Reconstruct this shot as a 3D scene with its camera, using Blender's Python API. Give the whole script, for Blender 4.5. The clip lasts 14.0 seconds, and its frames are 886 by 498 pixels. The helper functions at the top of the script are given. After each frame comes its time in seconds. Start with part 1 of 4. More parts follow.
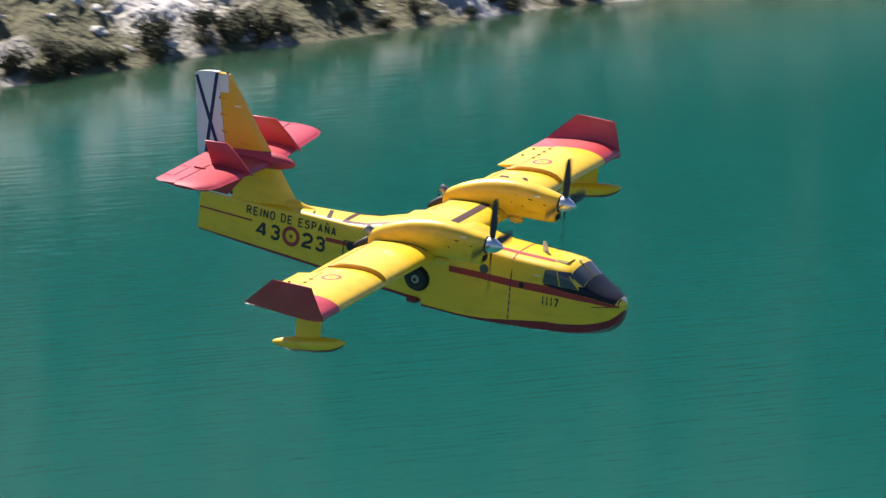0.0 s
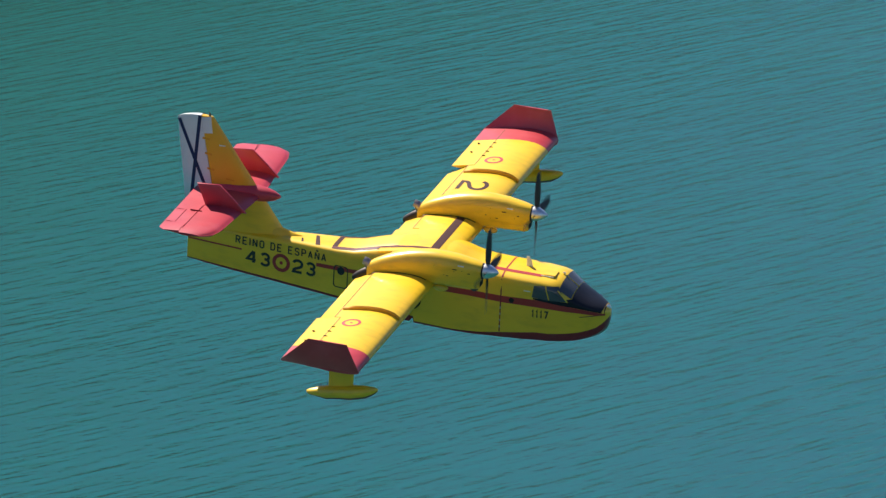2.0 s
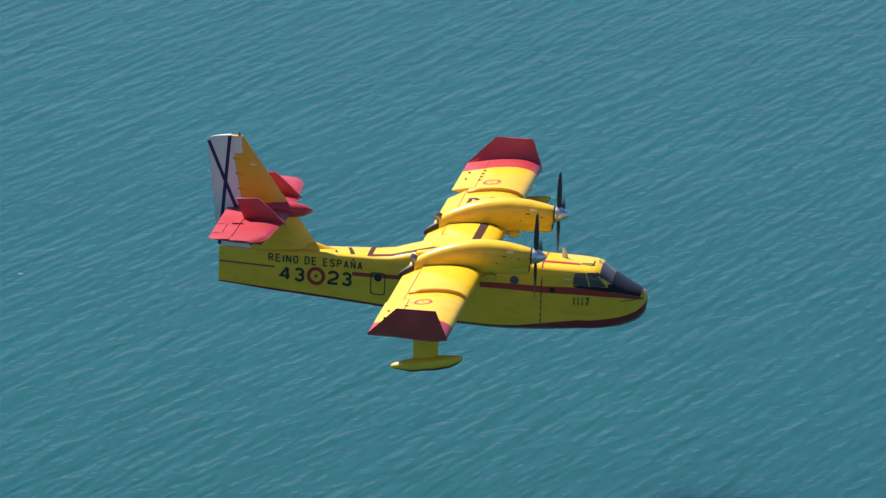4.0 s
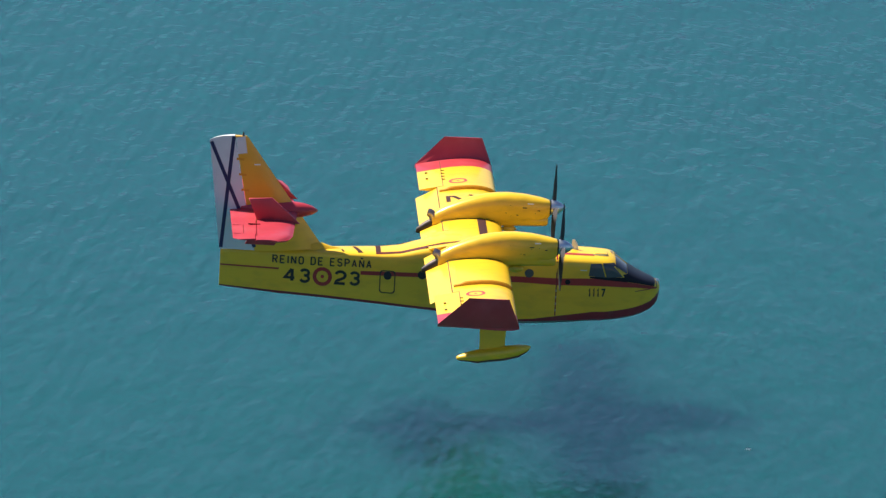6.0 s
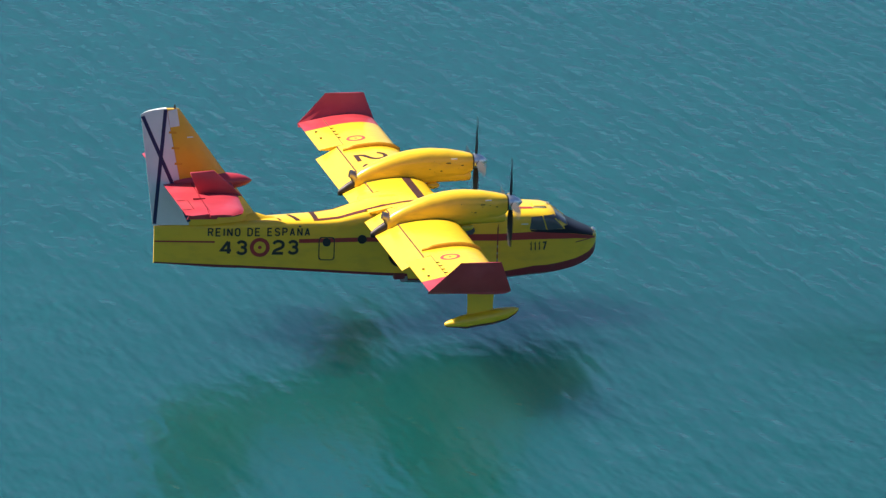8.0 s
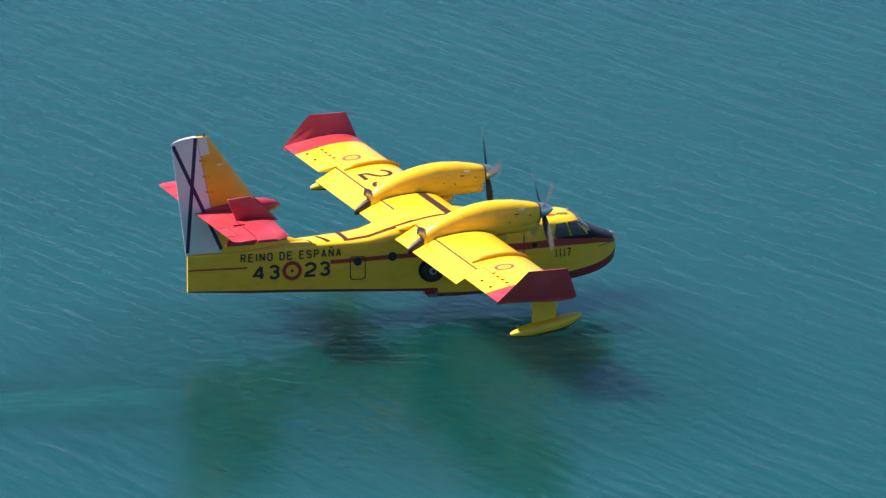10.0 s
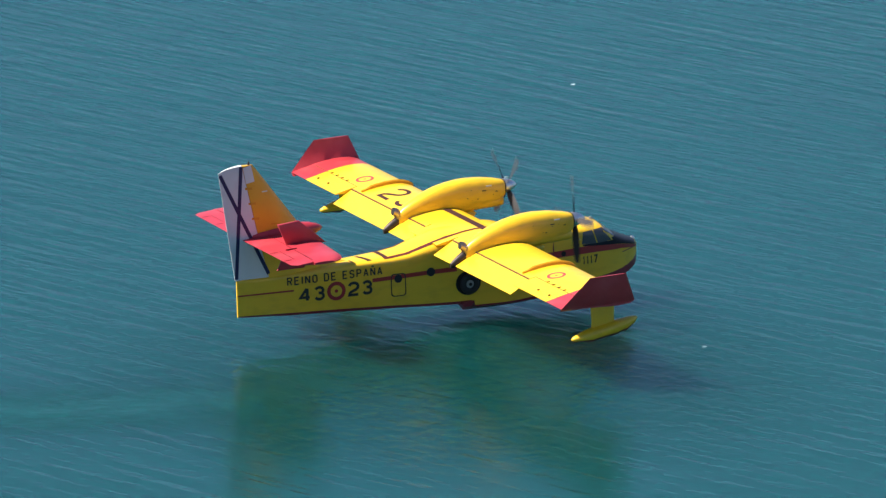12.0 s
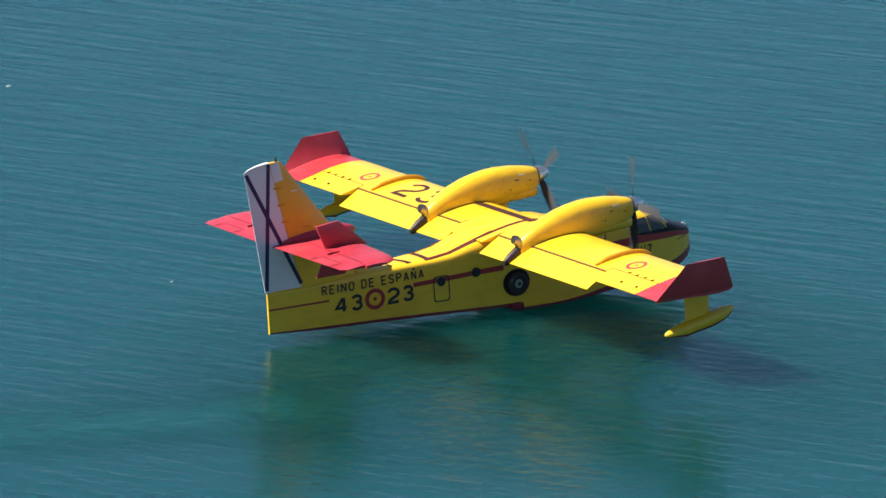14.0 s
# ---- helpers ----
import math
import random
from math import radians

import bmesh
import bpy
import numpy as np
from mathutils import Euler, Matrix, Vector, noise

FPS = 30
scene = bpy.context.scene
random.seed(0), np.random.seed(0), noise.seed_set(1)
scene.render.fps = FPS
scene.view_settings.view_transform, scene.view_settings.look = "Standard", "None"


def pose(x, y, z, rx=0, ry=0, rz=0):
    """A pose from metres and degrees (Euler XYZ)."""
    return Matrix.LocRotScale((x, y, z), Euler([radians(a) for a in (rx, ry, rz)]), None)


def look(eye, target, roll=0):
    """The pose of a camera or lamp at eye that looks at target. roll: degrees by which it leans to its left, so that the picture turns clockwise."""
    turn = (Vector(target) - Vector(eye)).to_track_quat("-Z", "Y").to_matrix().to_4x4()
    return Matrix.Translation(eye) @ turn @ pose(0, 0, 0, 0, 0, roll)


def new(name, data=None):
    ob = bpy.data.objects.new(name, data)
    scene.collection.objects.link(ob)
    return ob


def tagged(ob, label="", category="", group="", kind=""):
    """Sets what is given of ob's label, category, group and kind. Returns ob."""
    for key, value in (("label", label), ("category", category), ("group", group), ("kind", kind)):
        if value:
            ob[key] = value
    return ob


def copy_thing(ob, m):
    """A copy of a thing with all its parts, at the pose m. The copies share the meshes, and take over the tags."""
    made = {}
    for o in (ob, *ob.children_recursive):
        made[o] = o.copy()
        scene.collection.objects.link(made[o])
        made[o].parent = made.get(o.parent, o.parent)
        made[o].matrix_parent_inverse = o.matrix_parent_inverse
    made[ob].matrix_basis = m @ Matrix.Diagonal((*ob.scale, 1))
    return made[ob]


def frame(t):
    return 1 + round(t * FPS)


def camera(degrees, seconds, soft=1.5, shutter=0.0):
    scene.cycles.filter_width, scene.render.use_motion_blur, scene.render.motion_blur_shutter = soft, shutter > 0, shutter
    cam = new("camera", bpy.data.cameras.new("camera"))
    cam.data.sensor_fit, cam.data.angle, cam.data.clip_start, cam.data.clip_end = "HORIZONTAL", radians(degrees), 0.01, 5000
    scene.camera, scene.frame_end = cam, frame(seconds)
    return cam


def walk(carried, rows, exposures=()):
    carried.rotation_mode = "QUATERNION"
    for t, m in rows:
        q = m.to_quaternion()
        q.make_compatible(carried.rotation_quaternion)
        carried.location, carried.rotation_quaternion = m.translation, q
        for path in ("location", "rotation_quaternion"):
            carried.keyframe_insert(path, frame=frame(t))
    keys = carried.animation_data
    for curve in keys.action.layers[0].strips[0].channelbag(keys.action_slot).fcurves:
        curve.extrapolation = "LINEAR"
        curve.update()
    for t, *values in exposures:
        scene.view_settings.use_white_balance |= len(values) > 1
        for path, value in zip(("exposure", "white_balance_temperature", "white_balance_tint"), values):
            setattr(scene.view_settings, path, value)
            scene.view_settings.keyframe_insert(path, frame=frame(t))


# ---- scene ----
# ---- camera, held on the aircraft from a hillside above the lake ----
# seconds, place, tilt, turn
CAM = [
    (0, -32.98, 43.16, 111.76, 79.204, 35.978),
    (0.5, -24.49, 35.46, 113.35, 78.524, 33.228),
    (1, -16.67, 26.85, 115.34, 77.987, 30.153),
    (1.5, -9.65, 17.40, 117.60, 77.403, 27.319),
    (2, -3.83, 7.80, 120.02, 77.172, 24.649),
    (2.5, 0.35, -0.81, 122.21, 76.939, 21.822),
    (3, 2.72, -7.31, 123.87, 76.559, 19.005),
    (3.2, 3.20, -9.19, 124.38, 76.354, 17.877),
    (3.7, 3.56, -12.19, 125.19, 75.998, 14.994),
    (4.2, 3.13, -13.20, 125.49, 75.800, 12.048),
    (4.7, 2.33, -12.69, 125.38, 75.639, 9.092),
    (5.3, 1.23, -10.18, 124.72, 75.388, 5.590),
    (5.5, 0.89, -8.86, 124.38, 75.279, 4.439),
    (6, 0.24, -4.72, 123.27, 75.170, 1.568),
    (6.5, -0.00, -0.13, 122.04, 74.654, -1.463),
    (7, 0.19, 3.68, 120.97, 74.583, -4.362),
    (7.5, 0.60, 6.03, 120.32, 74.632, -7.186),
    (7.7, 0.79, 6.61, 120.16, 74.653, -8.383),
    (8.2, 1.28, 7.61, 119.88, 74.718, -11.254),
    (8.7, 1.88, 8.73, 119.56, 74.813, -13.953),
    (9.2, 2.73, 10.39, 119.07, 74.908, -16.488),
    (9.8, 4.06, 12.69, 118.36, 74.918, -19.332),
    (10, 4.54, 13.39, 118.12, 74.880, -20.238),
    (10.5, 5.81, 15.00, 117.65, 75.151, -22.095),
    (11, 7.48, 17.17, 117.02, 75.409, -24.751),
    (11.5, 10.39, 21.50, 115.80, 75.783, -27.029),
    (12, 15.50, 29.18, 113.50, 75.953, -29.172),
    (12.5, 23.11, 39.87, 110.13, 76.112, -31.245),
    (13, 32.48, 51.60, 106.01, 75.996, -33.395),
    (13.5, 42.42, 62.25, 102.00, 75.794, -35.563),
    (14, 52.47, 71.50, 99.38, 76.175, -37.283),
]
cam = camera(4.988, 14.0, soft=1.35, shutter=0.15)
walk(cam, [(t, pose(x, y, z, rx, 0, rz)) for t, x, y, z, rx, rz in CAM],
     exposures=[(0.0, 1.10), (1.0, 1.06), (2.4, 0.84), (3.2, 0.82), (6.5, 0.98), (10.3, 1.06), (12.5, 0.98), (14.0, 0.90)])

# ---- daylight ----
SUN_ELEVATION, SUN_BEARING = 49.0, -64.0   # degrees; bearing clockwise from +y
world = bpy.data.worlds.new("sky")
scene.world = world
world.use_nodes = True
wn = world.node_tree
sky = wn.nodes.new("ShaderNodeTexSky")
sky.sky_type = "NISHITA"
sky.sun_disc = False
sky.sun_elevation = radians(SUN_ELEVATION)
sky.sun_rotation = radians(SUN_BEARING)
sky.altitude = 400
sky.dust_density = 0.15
sky.ozone_density = 1.6
wn.nodes["Background"].inputs["Strength"].default_value = 0.053
tint = wn.nodes.new("ShaderNodeMix")
tint.data_type, tint.blend_type = "RGBA", "MULTIPLY"
tint.inputs["Factor"].default_value = 1.0
tint.inputs[7].default_value = (0.78, 0.89, 1.12, 1)
wn.links.new(sky.outputs[0], tint.inputs[6])
wn.links.new(tint.outputs[2], wn.nodes["Background"].inputs["Color"])

sun = new("sun", bpy.data.lights.new("sun", "SUN"))
sun.data.energy = 5.0
sun.data.angle = radians(0.53)
sun.data.color = (1.0, 0.95, 0.87)
b = radians(SUN_BEARING)
e = radians(SUN_ELEVATION)
sun_way = Vector((math.sin(b) * math.cos(e), math.cos(b) * math.cos(e), math.sin(e)))
sun.matrix_world = look(sun_way * 900, (0, 0, 0))


# ---- materials ----
def material(name, colour, rough=0.5, metal=0.0, second=None, grain=2.0, amount=0.5, bump=0.0, bump_scale=20.0,
             coat=0.0, spec=0.5, dirt=None, dirt_scale=0.6, dirt_amount=0.3, stretch=(1, 1, 1), islands=0.0):
    """A surface with large and small variation, dirt and fine relief, in the object's own space."""
    m = bpy.data.materials.new(name)
    m.use_nodes = True
    n, l = m.node_tree.nodes, m.node_tree.links
    p = n["Principled BSDF"]
    p.inputs["Roughness"].default_value = rough
    p.inputs["Metallic"].default_value = metal
    p.inputs["Specular IOR Level"].default_value = spec
    p.inputs["Coat Weight"].default_value = coat
    p.inputs["Coat Roughness"].default_value = 0.12
    co = n.new("ShaderNodeTexCoord")
    mp = n.new("ShaderNodeMapping")
    mp.inputs["Scale"].default_value = stretch
    l.new(co.outputs["Object"], mp.inputs["Vector"])

    def noise_at(scale, detail=5.0, low=0.35, high=0.65):
        t = n.new("ShaderNodeTexNoise")
        t.inputs["Scale"].default_value = scale
        t.inputs["Detail"].default_value = detail
        l.new(mp.outputs[0], t.inputs["Vector"])
        r = n.new("ShaderNodeMapRange")
        r.inputs["From Min"].default_value, r.inputs["From Max"].default_value = low, high
        l.new(t.outputs["Fac"], r.inputs["Value"])
        return r.outputs[0]

    def mixed(a, other, fac, gain):
        k = n.new("ShaderNodeMath")
        k.operation = "MULTIPLY"
        k.inputs[1].default_value = gain
        l.new(fac, k.inputs[0])
        x = n.new("ShaderNodeMix")
        x.data_type = "RGBA"
        l.new(k.outputs[0], x.inputs["Factor"])
        if isinstance(a, tuple):
            x.inputs[6].default_value = (*a, 1)
        else:
            l.new(a, x.inputs[6])
        x.inputs[7].default_value = (*other, 1)
        return x.outputs[2]

    shade = colour
    if second:
        shade = mixed(shade, second, noise_at(grain), amount)
    if dirt:
        shade = mixed(shade, dirt, noise_at(dirt_scale, 8.0, 0.5, 0.8), dirt_amount)
    if islands:
        g = n.new("ShaderNodeNewGeometry")
        shade = mixed(shade, tuple(c * 0.5 for c in colour), g.outputs["Random Per Island"], islands)
    if isinstance(shade, tuple):
        p.inputs["Base Color"].default_value = (*shade, 1)
    else:
        l.new(shade, p.inputs["Base Color"])
    if bump:
        t = n.new("ShaderNodeTexNoise")
        t.inputs["Scale"].default_value = bump_scale
        t.inputs["Detail"].default_value = 6
        l.new(mp.outputs[0], t.inputs["Vector"])
        bp = n.new("ShaderNodeBump")
        bp.inputs["Strength"].default_value = bump
        bp.inputs["Distance"].default_value = 0.05
        l.new(t.outputs["Fac"], bp.inputs["Height"])
        l.new(bp.outputs[0], p.inputs["Normal"])
    return m


def hillside_material():
    """Bare stony banks that pass into dark scrub and woods higher up."""
    m = material("hillside", (0.53, 0.47, 0.44), 0.95, second=(0.64, 0.59, 0.56), grain=0.3, amount=0.9, bump=0.9, bump_scale=1.5,
                 dirt=(0.12, 0.11, 0.06), dirt_scale=0.3, dirt_amount=0.65)
    n, l = m.node_tree.nodes, m.node_tree.links
    p = n["Principled BSDF"]
    bare = p.inputs["Base Color"].links[0].from_socket
    p.inputs["Normal"].links[0].from_node.inputs["Distance"].default_value = 0.6
    co = n.new("ShaderNodeTexCoord")
    xyz = n.new("ShaderNodeSeparateXYZ")
    l.new(co.outputs["Object"], xyz.inputs[0])
    patches = n.new("ShaderNodeTexNoise")
    patches.inputs["Scale"].default_value = 0.06
    patches.inputs["Detail"].default_value = 6
    l.new(co.outputs["Object"], patches.inputs["Vector"])
    lift = n.new("ShaderNodeMath")
    lift.operation = "MULTIPLY_ADD"
    lift.inputs[1].default_value = 22.0
    l.new(patches.outputs["Fac"], lift.inputs[0])
    l.new(xyz.outputs["Z"], lift.inputs[2])
    # the wood comes down to the shore on the far side of the cove
    grove = n.new("ShaderNodeMapRange")
    grove.inputs["From Min"].default_value, grove.inputs["From Max"].default_value = 582.0, 606.0
    grove.inputs["To Min"].default_value, grove.inputs["To Max"].default_value = 0.0, 8.0
    l.new(xyz.outputs["Y"], grove.inputs["Value"])
    tall = n.new("ShaderNodeMath")
    tall.operation = "ADD"
    l.new(lift.outputs[0], tall.inputs[0])
    l.new(grove.outputs[0], tall.inputs[1])
    r = n.new("ShaderNodeMapRange")
    r.inputs["From Min"].default_value, r.inputs["From Max"].default_value = 18.0, 23.0
    l.new(tall.outputs[0], r.inputs["Value"])
    woods = n.new("ShaderNodeMix")
    woods.data_type = "RGBA"
    woods.inputs[6].default_value = (0.020, 0.040, 0.014, 1)
    woods.inputs[7].default_value = (0.045, 0.062, 0.024, 1)
    l.new(patches.outputs["Fac"], woods.inputs["Factor"])
    # reeds and wet silt along the waterline
    low = n.new("ShaderNodeMapRange")
    low.inputs["From Min"].default_value, low.inputs["From Max"].default_value = 11.8, 13.6
    low.inputs["To Min"].default_value, low.inputs["To Max"].default_value = 1.0, 0.0
    l.new(lift.outputs[0], low.inputs["Value"])
    reeds = n.new("ShaderNodeMix")
    reeds.data_type = "RGBA"
    reeds.inputs[7].default_value = (0.105, 0.095, 0.050, 1)
    l.new(low.outputs[0], reeds.inputs["Factor"])
    l.new(bare, reeds.inputs[6])
    x = n.new("ShaderNodeMix")
    x.data_type = "RGBA"
    l.new(r.outputs[0], x.inputs["Factor"])
    l.new(reeds.outputs[2], x.inputs[6])
    l.new(woods.outputs[2], x.inputs[7])
    l.new(x.outputs[2], p.inputs["Base Color"])
    return m


def water_material():
    m = bpy.data.materials.new("lake_water")
    m.use_nodes = True
    n, l = m.node_tree.nodes, m.node_tree.links
    p = n["Principled BSDF"]
    p.inputs["IOR"].default_value = 1.33
    p.inputs["Roughness"].default_value = 0.165
    # light spreads through the silty water before it comes back up
    p.subsurface_method = "BURLEY"
    p.inputs["Subsurface Weight"].default_value = 1.0
    p.inputs["Subsurface Radius"].default_value = (0.6, 1.0, 1.0)
    p.inputs["Subsurface Scale"].default_value = 20.0
    co = n.new("ShaderNodeTexCoord")

    # ripple crests that draw together towards the far shore: across them, and along them
    flat = n.new("ShaderNodeSeparateXYZ")
    l.new(co.outputs["Object"], flat.inputs[0])
    narrowing = n.new("ShaderNodeMath")
    narrowing.operation = "MULTIPLY_ADD"
    narrowing.inputs[1].default_value, narrowing.inputs[2].default_value = 0.00148, 0.378
    l.new(flat.outputs["Y"], narrowing.inputs[0])
    across = n.new("ShaderNodeMath")
    across.operation = "MULTIPLY"
    centred = n.new("ShaderNodeMath")
    centred.operation = "SUBTRACT"
    centred.inputs[1].default_value = 25.0
    l.new(flat.outputs["X"], centred.inputs[0])
    l.new(centred.outputs[0], across.inputs[0])
    l.new(narrowing.outputs[0], across.inputs[1])
    fan = n.new("ShaderNodeCombineXYZ")
    l.new(across.outputs[0], fan.inputs["X"])
    l.new(flat.outputs["Y"], fan.inputs["Y"])

    def waves(scale, turn, squash, detail, rough, fanned=False):
        mp = n.new("ShaderNodeMapping")
        mp.inputs["Rotation"].default_value = (0, 0, radians(turn))
        mp.inputs["Scale"].default_value = (scale, scale * squash, scale)
        l.new(fan.outputs[0] if fanned else co.outputs["Object"], mp.inputs["Vector"])
        t = n.new("ShaderNodeTexNoise")
        t.inputs["Scale"].default_value = 1.0
        t.inputs["Detail"].default_value = detail
        t.inputs["Roughness"].default_value = rough
        l.new(mp.outputs[0], t.inputs["Vector"])
        return t.outputs["Fac"]

    # calm and ruffled stretches
    calm = n.new("ShaderNodeMapRange")
    calm.inputs["From Min"].default_value, calm.inputs["From Max"].default_value = 0.38, 0.62
    calm.inputs["To Min"].default_value, calm.inputs["To Max"].default_value = 0.65, 1.0
    l.new(waves(0.012, 20, 2.2, 4, 0.6), calm.inputs["Value"])

    # sheltered water under the steep shore
    place = n.new("ShaderNodeSeparateXYZ")
    l.new(co.outputs["Object"], place.inputs[0])
    lee = n.new("ShaderNodeMapRange")
    lee.inputs["From Min"].default_value, lee.inputs["From Max"].default_value = -300.0, -185.0
    lee.inputs["To Min"].default_value, lee.inputs["To Max"].default_value = 0.12, 1.0
    l.new(place.outputs["X"], lee.inputs["Value"])
    open_water = n.new("ShaderNodeMath")
    open_water.operation = "MULTIPLY"
    gust = n.new("ShaderNodeMapRange")
    gust.inputs["From Min"].default_value, gust.inputs["From Max"].default_value = 60.0, 190.0
    gust.inputs["To Min"].default_value, gust.inputs["To Max"].default_value = 1.0, 0.45
    l.new(place.outputs["X"], gust.inputs["Value"])
    wind = n.new("ShaderNodeMath")
    wind.operation = "MULTIPLY"
    l.new(calm.outputs[0], wind.inputs[0])
    l.new(gust.outputs[0], wind.inputs[1])
    l.new(wind.outputs[0], open_water.inputs[0])
    l.new(lee.outputs[0], open_water.inputs[1])

    # the finest ripples die out in the lee
    gloss = n.new("ShaderNodeMapRange")
    gloss.inputs["From Min"].default_value, gloss.inputs["From Max"].default_value = 0.12, 0.45
    gloss.inputs["To Min"].default_value, gloss.inputs["To Max"].default_value = 0.125, 0.165
    l.new(lee.outputs[0], gloss.inputs["Value"])
    l.new(gloss.outputs[0], p.inputs["Roughness"])

    def bumped(height, strength, distance, below=None):
        bp = n.new("ShaderNodeBump")
        bp.inputs["Strength"].default_value = strength
        bp.inputs["Distance"].default_value = distance
        l.new(height, bp.inputs["Height"])
        if below is not None:
            l.new(below, bp.inputs["Normal"])
        return bp

    big = bumped(waves(0.26, 12, 0.6, 2, 0.5), 1.0, 0.12)
    mid = bumped(waves(1.15, 0, 0.14, 1.0, 0.45, True), 1.0, 0.13, big.outputs[0])
    cross = bumped(waves(1.6, 3, 0.26, 1.5, 0.5, True), 1.0, 0.09, mid.outputs[0])
    fine = bumped(waves(3.4, -5, 0.34, 2, 0.6, True), 1.0, 0.052, cross.outputs[0])
    for bp, s in ((big, WAVE[0]), (mid, WAVE[1]), (cross, WAVE[1]), (fine, WAVE[2])):
        k = n.new("ShaderNodeMath")
        k.operation = "MULTIPLY"
        k.inputs[1].default_value = s
        l.new(open_water.outputs[0], k.inputs[0])
        l.new(k.outputs[0], bp.inputs["Strength"])
    l.new(fine.outputs[0], p.inputs["Normal"])
    # suspended silt: blue-green body colour in slow clouds
    mix = n.new("ShaderNodeMix")
    mix.data_type = "RGBA"
    mix.inputs[6].default_value = (*WATER_A, 1)
    mix.inputs[7].default_value = (*WATER_B, 1)
    drift = n.new("ShaderNodeMapRange")
    drift.inputs["From Min"].default_value, drift.inputs["From Max"].default_value = 200.0, -330.0
    l.new(place.outputs["X"], drift.inputs["Value"])
    cloud = n.new("ShaderNodeMath")
    cloud.operation = "MULTIPLY_ADD"
    cloud.inputs[1].default_value = 0.5
    l.new(waves(0.02, 10, 1.8, 5, 0.6), cloud.inputs[0])
    l.new(drift.outputs[0], cloud.inputs[2])
    settle = n.new("ShaderNodeMath")
    settle.operation, settle.use_clamp = "SUBTRACT", True
    settle.inputs[1].default_value = 0.25
    l.new(cloud.outputs[0], settle.inputs[0])
    l.new(settle.outputs[0], mix.inputs["Factor"])
    # silty shallows along the far shore, by the distance from the waterline
    bearing = n.new("ShaderNodeMath")
    bearing.operation = "ARCTAN2"
    l.new(flat.outputs["X"], bearing.inputs[0])
    l.new(flat.outputs["Y"], bearing.inputs[1])
    line = n.new("ShaderNodeMath")
    line.operation = "MULTIPLY_ADD"
    line.inputs[1].default_value, line.inputs[2].default_value = math.degrees(10.2), 721 + 10.2 * 36
    l.new(bearing.outputs[0], line.inputs[0])
    reach = n.new("ShaderNodeMath")
    reach.operation = "MINIMUM"
    reach.inputs[1].default_value = 1007.0
    l.new(line.outputs[0], reach.inputs[0])
    away = n.new("ShaderNodeVectorMath")
    away.operation = "LENGTH"
    l.new(co.outputs["Object"], away.inputs[0])
    gap = n.new("ShaderNodeMath")
    gap.operation = "SUBTRACT"
    l.new(away.outputs["Value"], gap.inputs[0])
    l.new(reach.outputs[0], gap.inputs[1])
    uneven = n.new("ShaderNodeMath")
    uneven.operation = "MULTIPLY_ADD"
    uneven.inputs[1].default_value = 14.0
    l.new(waves(0.09, 30, 1.4, 3, 0.6), uneven.inputs[0])
    l.new(gap.outputs[0], uneven.inputs[2])
    shallow = n.new("ShaderNodeMapRange")
    shallow.interpolation_type = "SMOOTHSTEP"
    shallow.inputs["From Min"].default_value, shallow.inputs["From Max"].default_value = -16.0, 6.0
    l.new(uneven.outputs[0], shallow.inputs["Value"])
    silt = n.new("ShaderNodeMix")
    silt.data_type = "RGBA"
    silt.inputs[7].default_value = (0.028, 0.062, 0.036, 1)
    l.new(shallow.outputs[0], silt.inputs["Factor"])
    l.new(mix.outputs[2], silt.inputs[6])
    l.new(silt.outputs[2], p.inputs["Base Color"])
    return m


WAVE = (0.75, 0.82, 0.64)
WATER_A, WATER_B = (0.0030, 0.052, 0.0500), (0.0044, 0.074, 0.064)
WATER = water_material()
YELLOW = material("yellow_paint", (0.88, 0.53, 0.018), 0.36, second=(0.82, 0.48, 0.015), grain=1.3, amount=0.5, coat=0.35, stretch=(0.4, 1, 1),
                  dirt=(0.34, 0.19, 0.03), dirt_scale=2.6, dirt_amount=0.28, bump=0.03, bump_scale=1.2)
COWL_YELLOW = material("oily_yellow_paint", (0.88, 0.53, 0.018), 0.36, second=(0.82, 0.48, 0.018), grain=0.9, amount=0.5, coat=0.35, stretch=(0.35, 1, 1),
                       dirt=(0.12, 0.07, 0.02), dirt_scale=3.0, dirt_amount=0.30, bump=0.03, bump_scale=1.2)
FIN_YELLOW = material("deep_yellow_paint", (0.80, 0.43, 0.018), 0.38, second=(0.74, 0.38, 0.014), grain=0.8, amount=0.5, coat=0.3,
                      dirt=(0.60, 0.25, 0.02), dirt_scale=1.7, dirt_amount=0.2)
ORANGE_YELLOW = material("sealed_edge_yellow", (0.72, 0.33, 0.008), 0.45, second=(0.6, 0.26, 0.01), grain=5)
RED = material("faded_red_paint", (0.50, 0.042, 0.050), 0.42, second=(0.42, 0.030, 0.040), grain=1.5, amount=0.6, coat=0.25,
               dirt=(0.60, 0.12, 0.13), dirt_scale=1.1, dirt_amount=0.35, bump=0.02, bump_scale=1.2)
TAIL_RED = material("chalky_red_paint", (0.46, 0.034, 0.050), 0.45, second=(0.37, 0.026, 0.040), grain=1.1, amount=0.6, coat=0.15,
                    dirt=(0.58, 0.13, 0.15), dirt_scale=0.9, dirt_amount=0.3)
HULL_RED = material("dark_hull_red", (0.24, 0.013, 0.022), 0.30, second=(0.17, 0.011, 0.018), grain=1.5, dirt=(0.20, 0.09, 0.08),
                    dirt_scale=2.0, dirt_amount=0.4)
